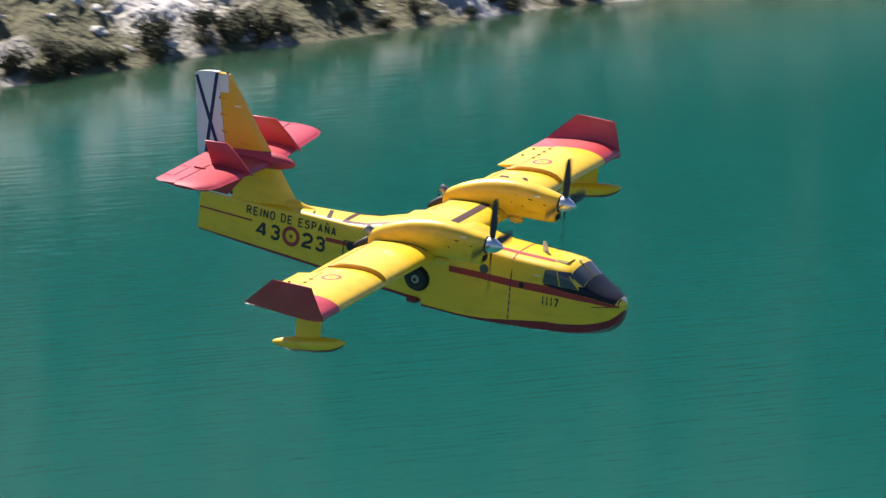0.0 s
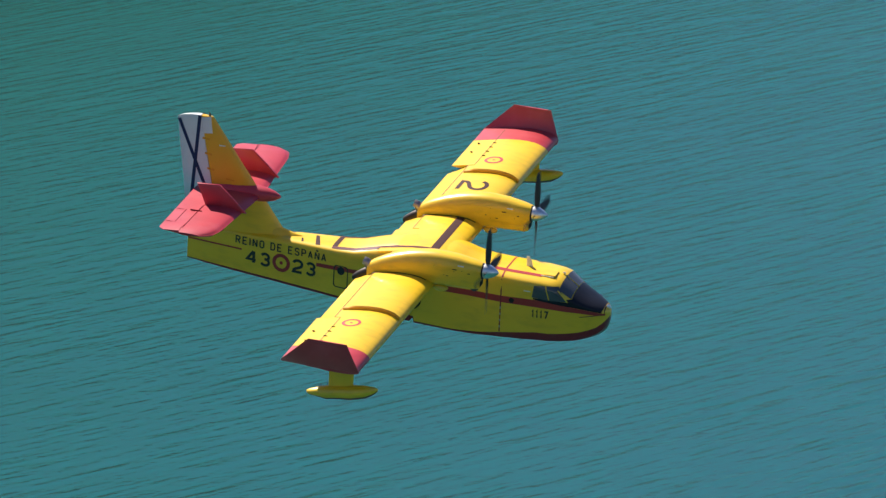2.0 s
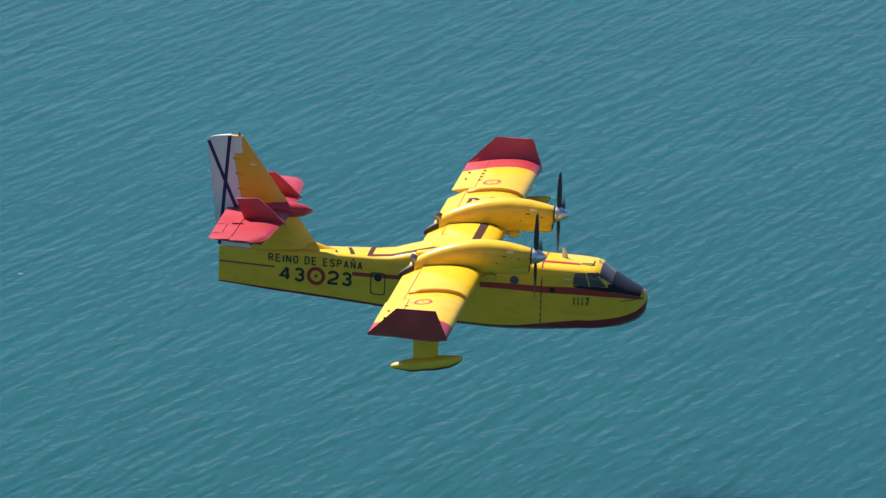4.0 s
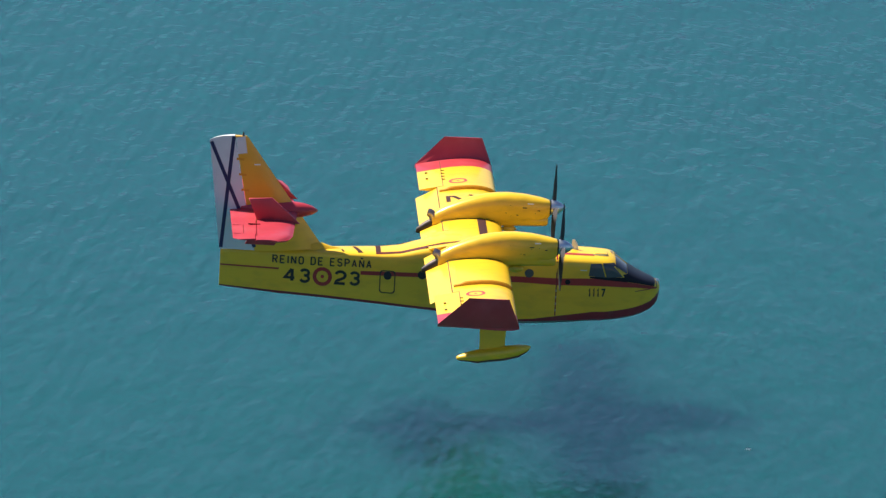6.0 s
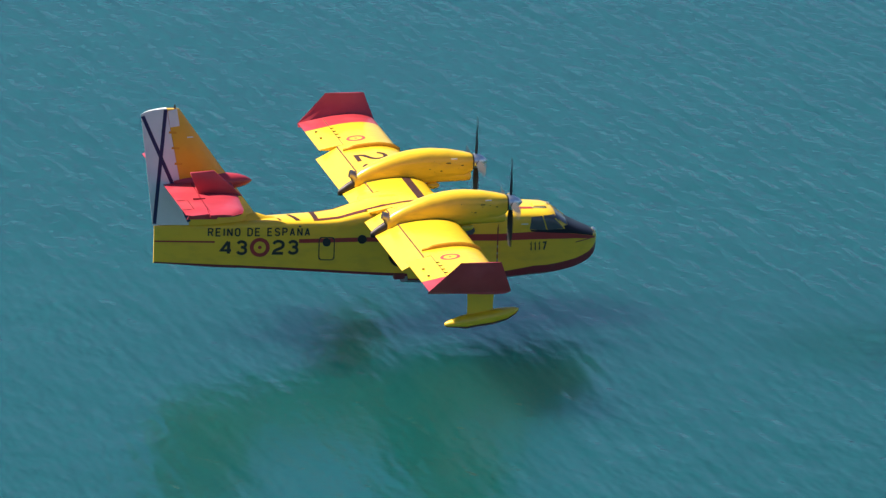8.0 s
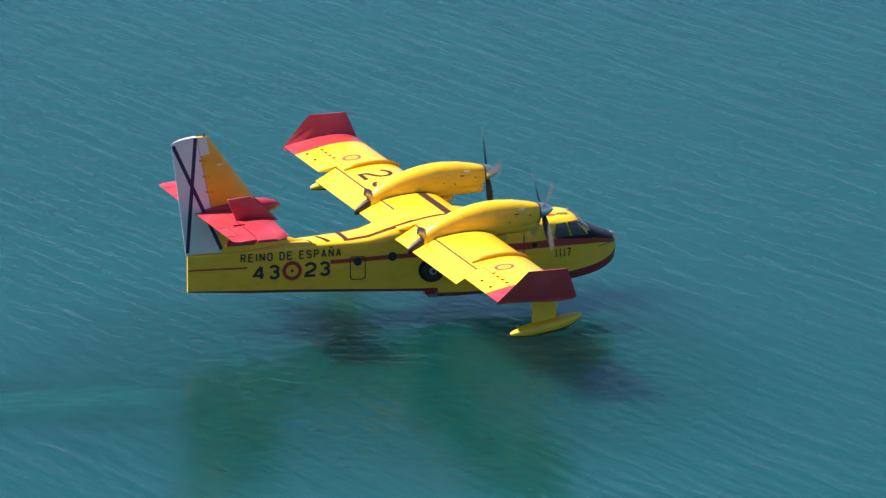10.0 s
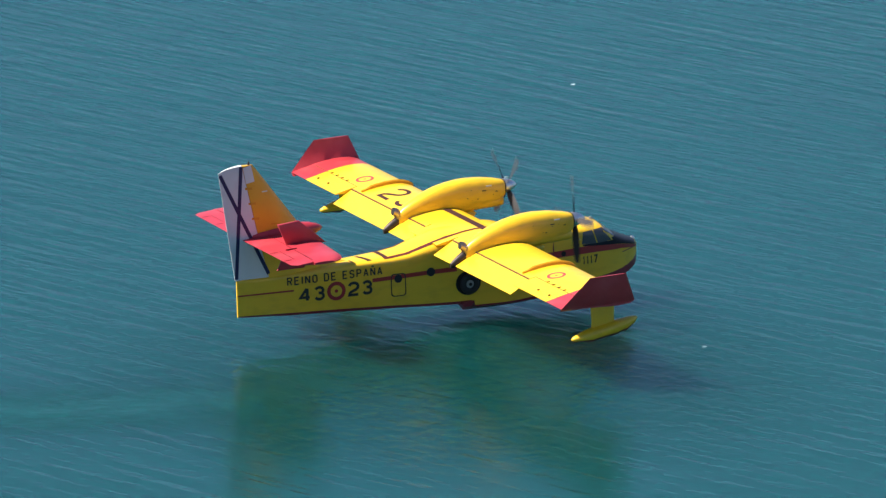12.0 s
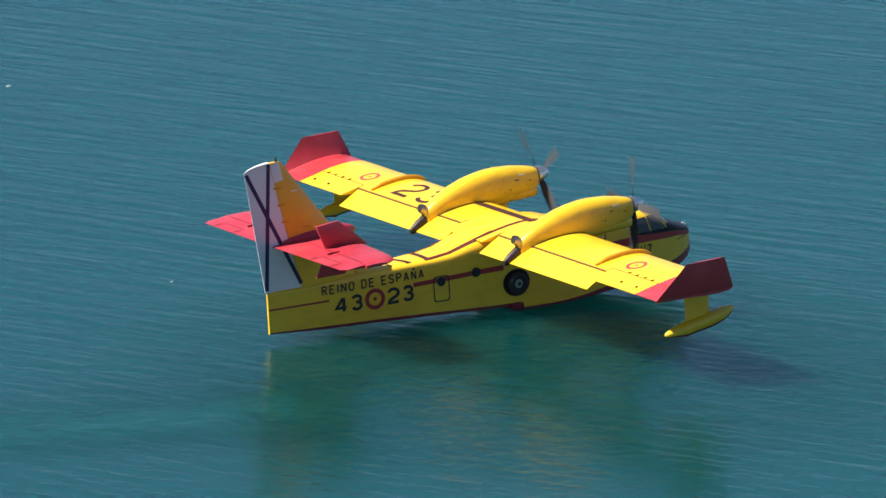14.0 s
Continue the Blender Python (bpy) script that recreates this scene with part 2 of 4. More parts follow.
STRIPE = material("red_stripe", (0.40, 0.023, 0.022), 0.42, second=(0.33, 0.019, 0.018), grain=2.0, coat=0.2)
MAROON = material("maroon_band", (0.060, 0.024, 0.022), 0.6, spec=0.15, second=(0.05, 0.022, 0.019), grain=3)
WHITE = material("white_rudder_paint", (0.74, 0.74, 0.72), 0.42, second=(0.66, 0.66, 0.65), grain=1.2, coat=0.2,
                 dirt=(0.50, 0.50, 0.48), dirt_scale=2.0, dirt_amount=0.25)
NAVY = material("navy_cross", (0.012, 0.012, 0.075), 0.45, second=(0.02, 0.02, 0.09), grain=3)
DECK_RED = material("deck_red", (0.115, 0.020, 0.017), 0.55, spec=0.2, second=(0.09, 0.022, 0.02), grain=3)
# brown of the joints; on the flap lip it stands in for shade
GAP_SHADE = material("joint_and_shade_brown", (0.16, 0.070, 0.020), 0.7, second=(0.11, 0.05, 0.02), grain=4)
BLACK = material("black_lettering", (0.022, 0.022, 0.018), 0.55, second=(0.035, 0.033, 0.025), grain=6)
ANTIGLARE = material("matt_antiglare", (0.011, 0.011, 0.016), 0.40, spec=0.22, second=(0.020, 0.019, 0.025), grain=2.0)
GLASS = material("cockpit_glass", (0.075, 0.075, 0.08), 0.09, spec=0.5, second=(0.12, 0.11, 0.10), grain=1.5)
DARK_GLASS = material("dull_dark_glass", (0.020, 0.022, 0.025), 0.40, spec=0.3, second=(0.03, 0.03, 0.034), grain=5)
STEEL = material("polished_steel", (0.82, 0.81, 0.79), 0.42, 1.0, second=(0.66, 0.63, 0.61), grain=5)
EXHAUST = material("heat_stained_steel", (0.46, 0.38, 0.34), 0.42, 1.0, second=(0.22, 0.15, 0.12), grain=6)
SOOT = material("sooty_metal", (0.06, 0.045, 0.038), 0.5, 0.6, second=(0.03, 0.025, 0.02), grain=4)
DARK = material("dark_hollow", (0.010, 0.010, 0.010), 0.8, second=(0.02, 0.018, 0.016), grain=4)
BLADE = material("black_blade", (0.050, 0.047, 0.049), 0.6, spec=0.2, second=(0.06, 0.056, 0.056), grain=6)
TYRE = material("tyre_rubber", (0.020, 0.020, 0.021), 0.75, second=(0.035, 0.035, 0.034), grain=8)
RIM = material("wheel_rim", (0.36, 0.36, 0.35), 0.45, second=(0.32, 0.31, 0.29), grain=9, amount=0.8)
LAMP = material("lamp_lens", (0.80, 0.78, 0.70), 0.12, second=(0.7, 0.68, 0.6), grain=6)
ROCK = material("limestone", (0.56, 0.51, 0.47), 0.9, second=(0.38, 0.34, 0.31), grain=0.9, amount=0.8, bump=0.8, bump_scale=3,
                dirt=(0.66, 0.63, 0.59), dirt_scale=0.35, dirt_amount=0.7)
SOIL = hillside_material()
LEAF = material("shrub_leaves", (0.085, 0.080, 0.042), 0.75, spec=0.2, second=(0.105, 0.095, 0.050), grain=0.5, amount=0.7, islands=0.5)
BARK = material("bark", (0.12, 0.09, 0.065), 0.9, second=(0.07, 0.055, 0.04), grain=6, bump=0.5, bump_scale=12)
FOAM = material("foam", (0.62, 0.66, 0.66), 0.7, second=(0.45, 0.5, 0.5), grain=9)


# ---- mesh helpers ----
def finish(name, bm, mat, angle=35):
    bmesh.ops.recalc_face_normals(bm, faces=bm.faces[:])
    me = bpy.data.meshes.new(name)
    bm.to_mesh(me)
    bm.free()
    me.materials.append(mat)
    me.polygons.foreach_set("use_smooth", [True] * len(me.polygons))
    me.set_sharp_from_angle(angle=radians(angle))
    return me


def part(name, bm, mat, parent, label="", angle=35):
    ob = new(name, finish(name, bm, mat, angle))
    ob.parent = parent
    return tagged(ob, label)


def loft(rings, closed=True, caps=True, bm=None):
    """A skin over rings of equally many points."""
    bm = bm or bmesh.new()
    vs = [[bm.verts.new(p) for p in ring] for ring in rings]
    n = len(rings[0])
    for a, b in zip(vs, vs[1:]):
        for i in range(n if closed else n - 1):
            j = (i + 1) % n
            bm.faces.new((a[i], a[j], b[j], b[i]))
    if caps and closed:
        bm.faces.new(vs[0][::-1])
        bm.faces.new(vs[-1])
    return bm


def box(size, centre, bm=None, bevel=0.0):
    bm = bm or bmesh.new()
    made = bmesh.ops.create_cube(bm, size=1.0)["verts"]
    for v in made:
        v.co = Vector([c + s * q for c, s, q in zip(centre, size, v.co)])
    if bevel:
        edges = list({e for v in made for e in v.link_edges})
        bmesh.ops.bevel(bm, geom=edges, offset=bevel, segments=2, affect="EDGES")
    return bm


def tube(path, radii, sides=16, bm=None, caps=True):
    """A round tube along points."""
    rings = []
    pts = [Vector(p) for p in path]
    for i, p in enumerate(pts):
        d = (pts[min(i + 1, len(pts) - 1)] - pts[max(i - 1, 0)]).normalized()
        side = d.orthogonal().normalized() if abs(d.y) > 0.9 else d.cross(Vector((0, 1, 0))).normalized()
        up = d.cross(side)
        rings.append([p + radii[i] * (math.cos(a) * side + math.sin(a) * up) for a in np.linspace(0, 2 * math.pi, sides, endpoint=False)])
    return loft(rings, True, caps, bm)


def plate(outline, thickness, at, bm=None):
    """A flat plate: outline in (x, z), standing at y = at, with thinner rims."""
    c = Vector((sum(p[0] for p in outline) / len(outline), 0, sum(p[1] for p in outline) / len(outline)))
    rings = []
    for s, f in ((-1.0, 0.93), (-0.6, 1.0), (0.6, 1.0), (1.0, 0.93)):
        rings.append([(c.x + (x - c.x) * f, at + s * thickness / 2, c.z + (z - c.z) * f) for x, z in outline])
    return loft(rings, True, True, bm)


def bow(cx, cy, rx, ry, a0, a1, n=10):
    """Points of an arc, in degrees."""
    return [(cx + rx * math.cos(radians(a0 + (a1 - a0) * k / n)), cy + ry * math.sin(radians(a0 + (a1 - a0) * k / n))) for k in range(n + 1)]


# painted block letters: each one its strokes, in a box one wide and one high
STROKES = {
    "R": [[(0, 0), (0, 1), (0.6, 1)] + bow(0.6, 0.76, 0.4, 0.24, 90, -90) + [(0, 0.52)], [(0.52, 0.5), (1, 0)]],
    "E": [[(1, 1), (0, 1), (0, 0), (1, 0)], [(0.05, 0.52), (0.85, 0.52)]],
    "I": [[(0.5, 0), (0.5, 1)]],
    "N": [[(0, 0), (0, 1)], [(0, 1), (1, 0)], [(1, 0), (1, 1)]],
    "O": [bow(0.5, 0.72, 0.5, 0.28, 0, 180) + bow(0.5, 0.28, 0.5, 0.28, 180, 360) + [(1, 0.72), (1, 0.75)]],
    "D": [[(0.5, 0), (0, 0), (0, 1), (0.5, 1)] + bow(0.5, 0.7, 0.5, 0.3, 90, 0) + bow(0.5, 0.3, 0.5, 0.3, 0, -90) + [(0.48, 0)]],
    "S": [bow(0.5, 0.76, 0.5, 0.24, 10, 180) + bow(0.5, 0.76, 0.5, 0.25, 190, 255, 5) + bow(0.5, 0.25, 0.5, 0.26, 75, 0, 6) + bow(0.5, 0.25, 0.5, 0.25, -10, -170)],
    "P": [[(0, 0), (0, 1), (0.6, 1)] + bow(0.6, 0.74, 0.4, 0.26, 90, -90) + [(0, 0.48)]],
    "A": [[(0, 0), (0.5, 1)], [(0.5, 1), (1, 0)], [(0.2, 0.3), (0.8, 0.3)]],
    "Ñ": [[(0, 0), (0, 1)], [(0, 1), (1, 0)], [(1, 0), (1, 1)], [(0.2, 1.22), (0.4, 1.28), (0.6, 1.22), (0.8, 1.28)]],
    "1": [[(0.2, 0.78), (0.6, 1), (0.6, 0)]],
    "2": [bow(0.5, 0.72, 0.5, 0.28, 170, 0) + [(1, 0.66), (0.93, 0.54), (0.78, 0.44), (0.22, 0.26), (0.06, 0.16), (0, 0), (1, 0)]],
    "3": [bow(0.5, 0.75, 0.47, 0.25, 160, -60) + [(0.42, 0.53)], bow(0.5, 0.27, 0.5, 0.27, 80, -160)],
    "4": [[(0.74, 0), (0.74, 1)], [(0.70, 1), (0, 0.27), (1, 0.27)]],
    "7": [[(0, 1), (1, 1), (0.38, 0)]],
}


def stroke_letters(bm, words, widths, gap, thick, lay):
    """Lays block letters, one high, on a surface: lay(u, v, lift). thick: a stroke's width as a share of the height."""
    u0 = 0.0
    for ch in words:
        w = widths.get(ch, widths["*"])
        for q, line in enumerate(STROKES[ch]):
            pts = [Vector((u0 + thick / 2 + u * (w - thick), thick / 2 + v * (1 - thick))) for u, v in line]
            pts = [b for a, b in zip([None] + pts, pts) if a is None or (b - a).length > 1e-4]
            ways = [(b - a).normalized() for a, b in zip(pts, pts[1:])]
            left, right = [], []
            for i, p0 in enumerate(pts):
                d0, d1 = ways[max(i - 1, 0)], ways[min(i, len(ways) - 1)]
                side = Vector((-d0.y - d1.y, d0.x + d1.x))
                side = side.normalized() if side.length > 0.05 else Vector((-d0.y, d0.x))
                reach = thick / 2 / max(side.dot(Vector((-d1.y, d1.x))), 0.55)
                left.append(bm.verts.new(lay(*(p0 + side * reach), 0.002 * q)))
                right.append(bm.verts.new(lay(*(p0 - side * reach), 0.002 * q)))
            for i in range(len(pts) - 1):
                bm.faces.new((left[i], left[i + 1], right[i + 1], right[i]))
        u0 += w + gap
    return u0 - gap


# ---- the lake and its shores ----
NEAR_SHORE = 205.0


def far_shore(bearing):
    """Distance of the far shore, by bearing in degrees clockwise from +y."""
    r = 721 + 10.2 * (bearing + 36.0) if bearing < -8 else 1007.0
    if bearing < -52:
        r = 558 - 5.5 * (-52 - bearing)
    if bearing > 70:
        r = 1007 - 15.0 * (bearing - 70)
    return max(r, NEAR_SHORE + 20)


def shore_wobble(bearing):
    return 1.6 * noise.noise((bearing * 2.1, 0.3, 0)) + 0.8 * noise.noise((bearing * 7.0, 4.0, 0))


def bank_height(bearing, d, x, y):
    """Height of the land d metres behind the waterline."""
    steep = 1.0 if bearing < -27 else max(0.10, 1.0 - 0.085 * (bearing + 27))
    top = 190.0 if bearing < -27 else max(34.0, 190.0 - 14.0 * (bearing + 27))
    bench = 0.34 * min(max(d, 0), 36)
    d = d if d < 0 else max(0.0, d - 36)
    if bearing < -43:
        fade = min(1.0, (-43 - bearing) / 6)
        top, steep = top + (45.0 - top) * fade, steep + (0.3 - steep) * fade
    if bearing > 60:
        top = 34.0 + 1.5 * (bearing - 60)
    h = bench + top * (1 - math.exp(-max(d, 0) * steep / top)) + (min(d, 0) * 0.35)
    inland = max(bench / 0.34, 0.0)
    rough = noise.noise((x * 0.035, y * 0.035, 1)) * 7 * min(1, max(d, 0) / 60)
    rough += noise.noise((x * 0.22, y * 0.22, 5)) * 1.2 * min(1, inland / 4)
    rough += noise.noise((x * 0.75, y * 0.75, 9)) * 0.80 * min(1, inland / 3)
    return h + rough


def ground():
    fine = [-42.0 + 0.07 * i for i in range(int(9.5 / 0.07))]
    angles = [a for a in np.arange(-180.0, 180.0, 1.5) if not -42.2 < a < -32.4] + fine
    angles.sort()
    depth = [-8, -4, -2, -1, -0.4] + [0.5 * i for i in range(0, 60)] + [31, 34, 38, 44, 52, 62, 76, 95, 120, 155, 200, 260, 340, 450, 620, 900, 1500, 2600]
    verts, faces = [], []
    for a in angles:
        s, c = math.sin(radians(a)), math.cos(radians(a))
        rf = far_shore(a) + shore_wobble(a)
        column = []
        for k in range(14):
            r = NEAR_SHORE * k / 13
            h = 84 * (1 - r / NEAR_SHORE) ** 1.15 - 0.2 + (1.5 * noise.noise((r * s * 0.05, r * c * 0.05, 3)) if 0 < r < 190 else 0)
            column.append((r * s, r * c, h))
        for f in (0.06, 0.5, 0.94):
            r = NEAR_SHORE + (rf - 8 - NEAR_SHORE) * f
            column.append((r * s, r * c, -3.5))
        for d in depth:
            r = rf + d
            column.append((r * s, r * c, bank_height(a, d, r * s, r * c)))
        verts += column
    n = len(verts) // len(angles)
    for i in range(len(angles)):
        j = (i + 1) % len(angles)
        for k in range(n - 1):
            faces.append((i * n + k, i * n + k + 1, j * n + k + 1, j * n + k))
    me = bpy.data.meshes.new("ground")
    me.from_pydata(verts, [], faces)
    me.materials.append(SOIL)
    me.polygons.foreach_set("use_smooth", [True] * len(me.polygons))
    me.validate()
    return tagged(new("ground", me), "dry stony hillsides with scattered scrub around the lake", "ground", kind="structure")


def water():
    bm = bmesh.new()
    bmesh.ops.create_grid(bm, x_segments=24, y_segments=24, size=1700)
    return tagged(new("water", finish("water", bm, WATER)), "blue-green silty lake water with small wind ripples", "water", kind="structure")


ground()
water()


def rock(seed, size):
    rnd = random.Random(seed)
    bm = bmesh.new()
    bmesh.ops.create_icosphere(bm, subdivisions=3, radius=1.0)
    shift = Vector((rnd.uniform(0, 50), rnd.uniform(0, 50), rnd.uniform(0, 50)))
    for v in bm.verts:
        k = 1 + 0.6 * noise.noise(v.co * 1.1 + shift) + 0.35 * abs(noise.noise(v.co * 2.6 + shift)) - 0.2 * abs(noise.noise(v.co * 4.5 + shift))
        q = v.co * k
        v.co = Vector((q.x * size * 1.25, q.y * size, q.z * size * 0.62))
    return finish("rock", bm, ROCK, 18)


def shrub(seed, size):
    """A low bush: a few stems and many small leaf clumps with gaps."""
    rnd = random.Random(seed)
    root = new("shrub")
    wood = bmesh.new()
    leaf = bmesh.new()
    for i in range(7):
        a, lean = rnd.uniform(0, 6.28), rnd.uniform(0.2, 0.8)
        tip = Vector((math.cos(a) * lean, math.sin(a) * lean, rnd.uniform(0.6, 1.0))) * size
        tube([(0, 0, -0.2 * size), tip * 0.5 + Vector((0, 0, 0.1 * size)), tip], [0.06 * size, 0.04 * size, 0.012 * size], 6, wood)
        for k in range(110):
            c = tip * rnd.uniform(0.45, 1.05) + Vector((rnd.gauss(0, 0.24), rnd.gauss(0, 0.24), rnd.gauss(0, 0.16))) * size
            d1 = Vector((rnd.gauss(0, 1), rnd.gauss(0, 1), rnd.gauss(0, 1))).normalized() * rnd.uniform(0.05, 0.12) * size
            d2 = d1.orthogonal().normalized() * d1.length * 0.6
            vs = [leaf.verts.new(c + d) for d in (d1, d2, -d1, -d2)]
            leaf.faces.new((vs[0], vs[1], vs[2]))
            leaf.faces.new((vs[0], vs[2], vs[3]))
    part("stems", wood, BARK, root)
    part("crown", leaf, LEAF, root)
    return root


def on_bank(bearing, d):
    r = far_shore(bearing) + shore_wobble(bearing) + d
    x, y = r * math.sin(radians(bearing)), r * math.cos(radians(bearing))
    return x, y, bank_height(bearing, d, x, y)


def shore_things():
    rnd = random.Random(4)
    rocks = [rock(i, 1.0) for i in range(6)]
    for i in range(230):
        a, d = rnd.uniform(-39.6, -34.8), rnd.uniform(1.5, 26)
        x, y, z = on_bank(a, d)
        s = rnd.uniform(0.15, 0.7) * (1.5 if rnd.random() < 0.1 else 0.8)
        ob = tagged(new("rock", rocks[i % 6]), "weathered pale limestone boulder on the lake bank", "rock", "rocks on the bank")
        ob.matrix_basis = pose(x, y, z - 0.3 * s, rnd.uniform(-15, 15), rnd.uniform(-15, 15), rnd.uniform(0, 360)) @ Matrix.Scale(s, 4)
    first = [tagged(shrub(i, 1.0), "dark green scrub bush growing on the lake bank", "shrub", "bushes on the bank") for i in range(3)]
    spots = SHRUBS + [(rnd.uniform(-39.2, -35.2), rnd.uniform(0.3, 2.6), rnd.uniform(0.5, 1.4)) for _ in range(34)]
    spots += [(rnd.uniform(-39.2, -35.2), rnd.uniform(4, 26), rnd.uniform(0.5, 1.2)) for _ in range(8)]
    for i, (a, d, s) in enumerate(spots):
        x, y, z = on_bank(a, d)
        m = pose(x, y, z - 0.1 * s, 0, 0, 77 * i) @ Matrix.Scale(s, 4)
        if i < 3:
            first[i].matrix_basis = m
        else:
            c = copy_thing(first[i % 3], Matrix())
            c.matrix_basis = m


FLECKS = [(219.7, 454.1, 0.28), (209.8, 446.1, 0.16), (276.9, 421.9, 0.16), (258.4, 451.2, 0.10), (1.9, 426.5, 0.10), (25.3, 459.4, 0.08),
          (150.0, 436.0, 0.10), (238.0, 404.0, 0.09), (190.0, 402.0, 0.12), (300.0, 428.0, 0.13), (60.0, 455.0, 0.09), (-60.0, 470.0, 0.08),
          (172.0, 408.0, 0.09), (246.0, 436.0, 0.08), (-130.0, 462.0, 0.08), (285.0, 395.0, 0.08)]
SHRUBS = [(-37.6, 3.0, 1.5), (-37.1, 2.4, 1.6), (-37.35, 2.6, 1.3), (-36.75, 5.5, 2.0), (-36.55, 5.0, 1.5), (-36.1, 6.5, 2.2),
          (-35.9, 6.0, 1.8), (-38.0, 1.6, 1.2), (-38.35, 2.0, 1.6), (-37.8, 1.2, 0.9), (-38.6, 12, 2.0), (-37.3, 16, 2.0), (-36.9, 10, 1.3),
          (-36.4, 1.4, 0.8), (-35.5, 8, 2.0), (-35.2, 5, 1.5), (-37.0, 20, 2.2), (-36.3, 16, 2.2), (-38.1, 20, 2.0)]
shore_things()



def foam_fleck(x, y, size, turn):
    """A small raft of froth floating on the lake."""
    rnd = random.Random(int(x * 10))
    bm = bmesh.new()
    n = 14
    ring = [(math.cos(a) * size * rnd.uniform(0.6, 1.2), math.sin(a) * size * 0.5 * rnd.uniform(0.6, 1.2)) for a in np.linspace(0, 6.2832, n, endpoint=False)]
    loft([[(u, v, -0.01) for u, v in ring], [(u * 0.95, v * 0.95, 0.025) for u, v in ring], [(u * 0.5, v * 0.5, 0.045) for u, v in ring]], bm=bm)
    ob = tagged(new("foam_fleck", finish("foam_fleck", bm, FOAM)), "small white fleck of froth floating on the lake", "foam", "froth flecks on the lake")
    ob.matrix_basis = pose(x, y, 0.012, 0, 0, turn)


for i, (fx, fy, fs) in enumerate(FLECKS):
    foam_fleck(fx, fy, fs * 0.6, 37 * i)

def airflow_water(name, colour, ring_height, noise_height, strength, mask):
    """Water worked by the aircraft's airflow, fading into the lake at its edges. mask(ramp, times, xyz, away) gives the cover."""
    m = bpy.data.materials.new(name)
    m.use_nodes = True
    n, l = m.node_tree.nodes, m.node_tree.links
    p = n["Principled BSDF"]
    p.inputs["IOR"].default_value, p.inputs["Roughness"].default_value = 1.33, 0.165
    p.inputs["Base Color"].default_value = (*colour, 1)
    p.subsurface_method = "BURLEY"
    p.inputs["Subsurface Weight"].default_value = 1.0
    p.inputs["Subsurface Radius"].default_value = (0.6, 1.0, 1.0)
    p.inputs["Subsurface Scale"].default_value = 4.0
    co = n.new("ShaderNodeTexCoord")
    xyz = n.new("ShaderNodeSeparateXYZ")
    l.new(co.outputs["Object"], xyz.inputs[0])
    away = n.new("ShaderNodeVectorMath")
    away.operation = "LENGTH"
    l.new(co.outputs["Object"], away.inputs[0])
    ripple = n.new("ShaderNodeTexNoise")
    ripple.inputs["Scale"].default_value, ripple.inputs["Detail"].default_value = 1.0, 2.5
    ripple.inputs["Distortion"].default_value = 0.6
    l.new(co.outputs["Object"], ripple.inputs["Vector"])
    rings = n.new("ShaderNodeTexWave")
    rings.wave_type, rings.rings_direction = "RINGS", "Z"
    rings.inputs["Scale"].default_value, rings.inputs["Distortion"].default_value = 0.22, 16.0
    rings.inputs["Detail"].default_value, rings.inputs["Detail Scale"].default_value = 3.0, 0.9
    l.new(co.outputs["Object"], rings.inputs["Vector"])
    low = None
    for height, socket in ((noise_height, ripple.outputs["Fac"]), (ring_height, rings.outputs["Fac"])):
        bp = n.new("ShaderNodeBump")
        bp.inputs["Strength"].default_value, bp.inputs["Distance"].default_value = 1.0, height
        l.new(socket, bp.inputs["Height"])
        if low:
            l.new(low.outputs[0], bp.inputs["Normal"])
        low = bp
    l.new(low.outputs[0], p.inputs["Normal"])

    def ramp(socket, start, end):
        r = n.new("ShaderNodeMapRange")
        r.interpolation_type = "SMOOTHSTEP"
        r.inputs["From Min"].default_value, r.inputs["From Max"].default_value = start, end
        l.new(socket, r.inputs["Value"])
        return r.outputs[0]

    def times(a, b):
        k = n.new("ShaderNodeMath")
        k.operation = "MULTIPLY"
        l.new(a, k.inputs[0])
        if isinstance(b, float):
            k.inputs[1].default_value = b
        else:
            l.new(b, k.inputs[1])
        return k.outputs[0]

    fringe = n.new("ShaderNodeTexNoise")
    fringe.inputs["Scale"].default_value, fringe.inputs["Detail"].default_value = 0.3, 4
    l.new(co.outputs["Object"], fringe.inputs["Vector"])
    cover = times(mask(ramp, times, xyz, away), ramp(fringe.outputs["Fac"], 0.25, 0.5))
    l.new(times(cover, strength), p.inputs["Alpha"])
    return m


def airflow_sheet(name, label, x0, x1, y0, y1, mat):
    """A sheet of worked water, just over the lake."""
    bm = bmesh.new()
    bmesh.ops.create_grid(bm, x_segments=20, y_segments=20, size=0.5)
    for v in bm.verts:
        v.co = Vector((x0 + (x1 - x0) * (v.co.x + 0.5), y0 + (y1 - y0) * (v.co.y + 0.5), 0))
    return tagged(new(name, finish(name, bm, mat)), label, "wake", kind="stuff")


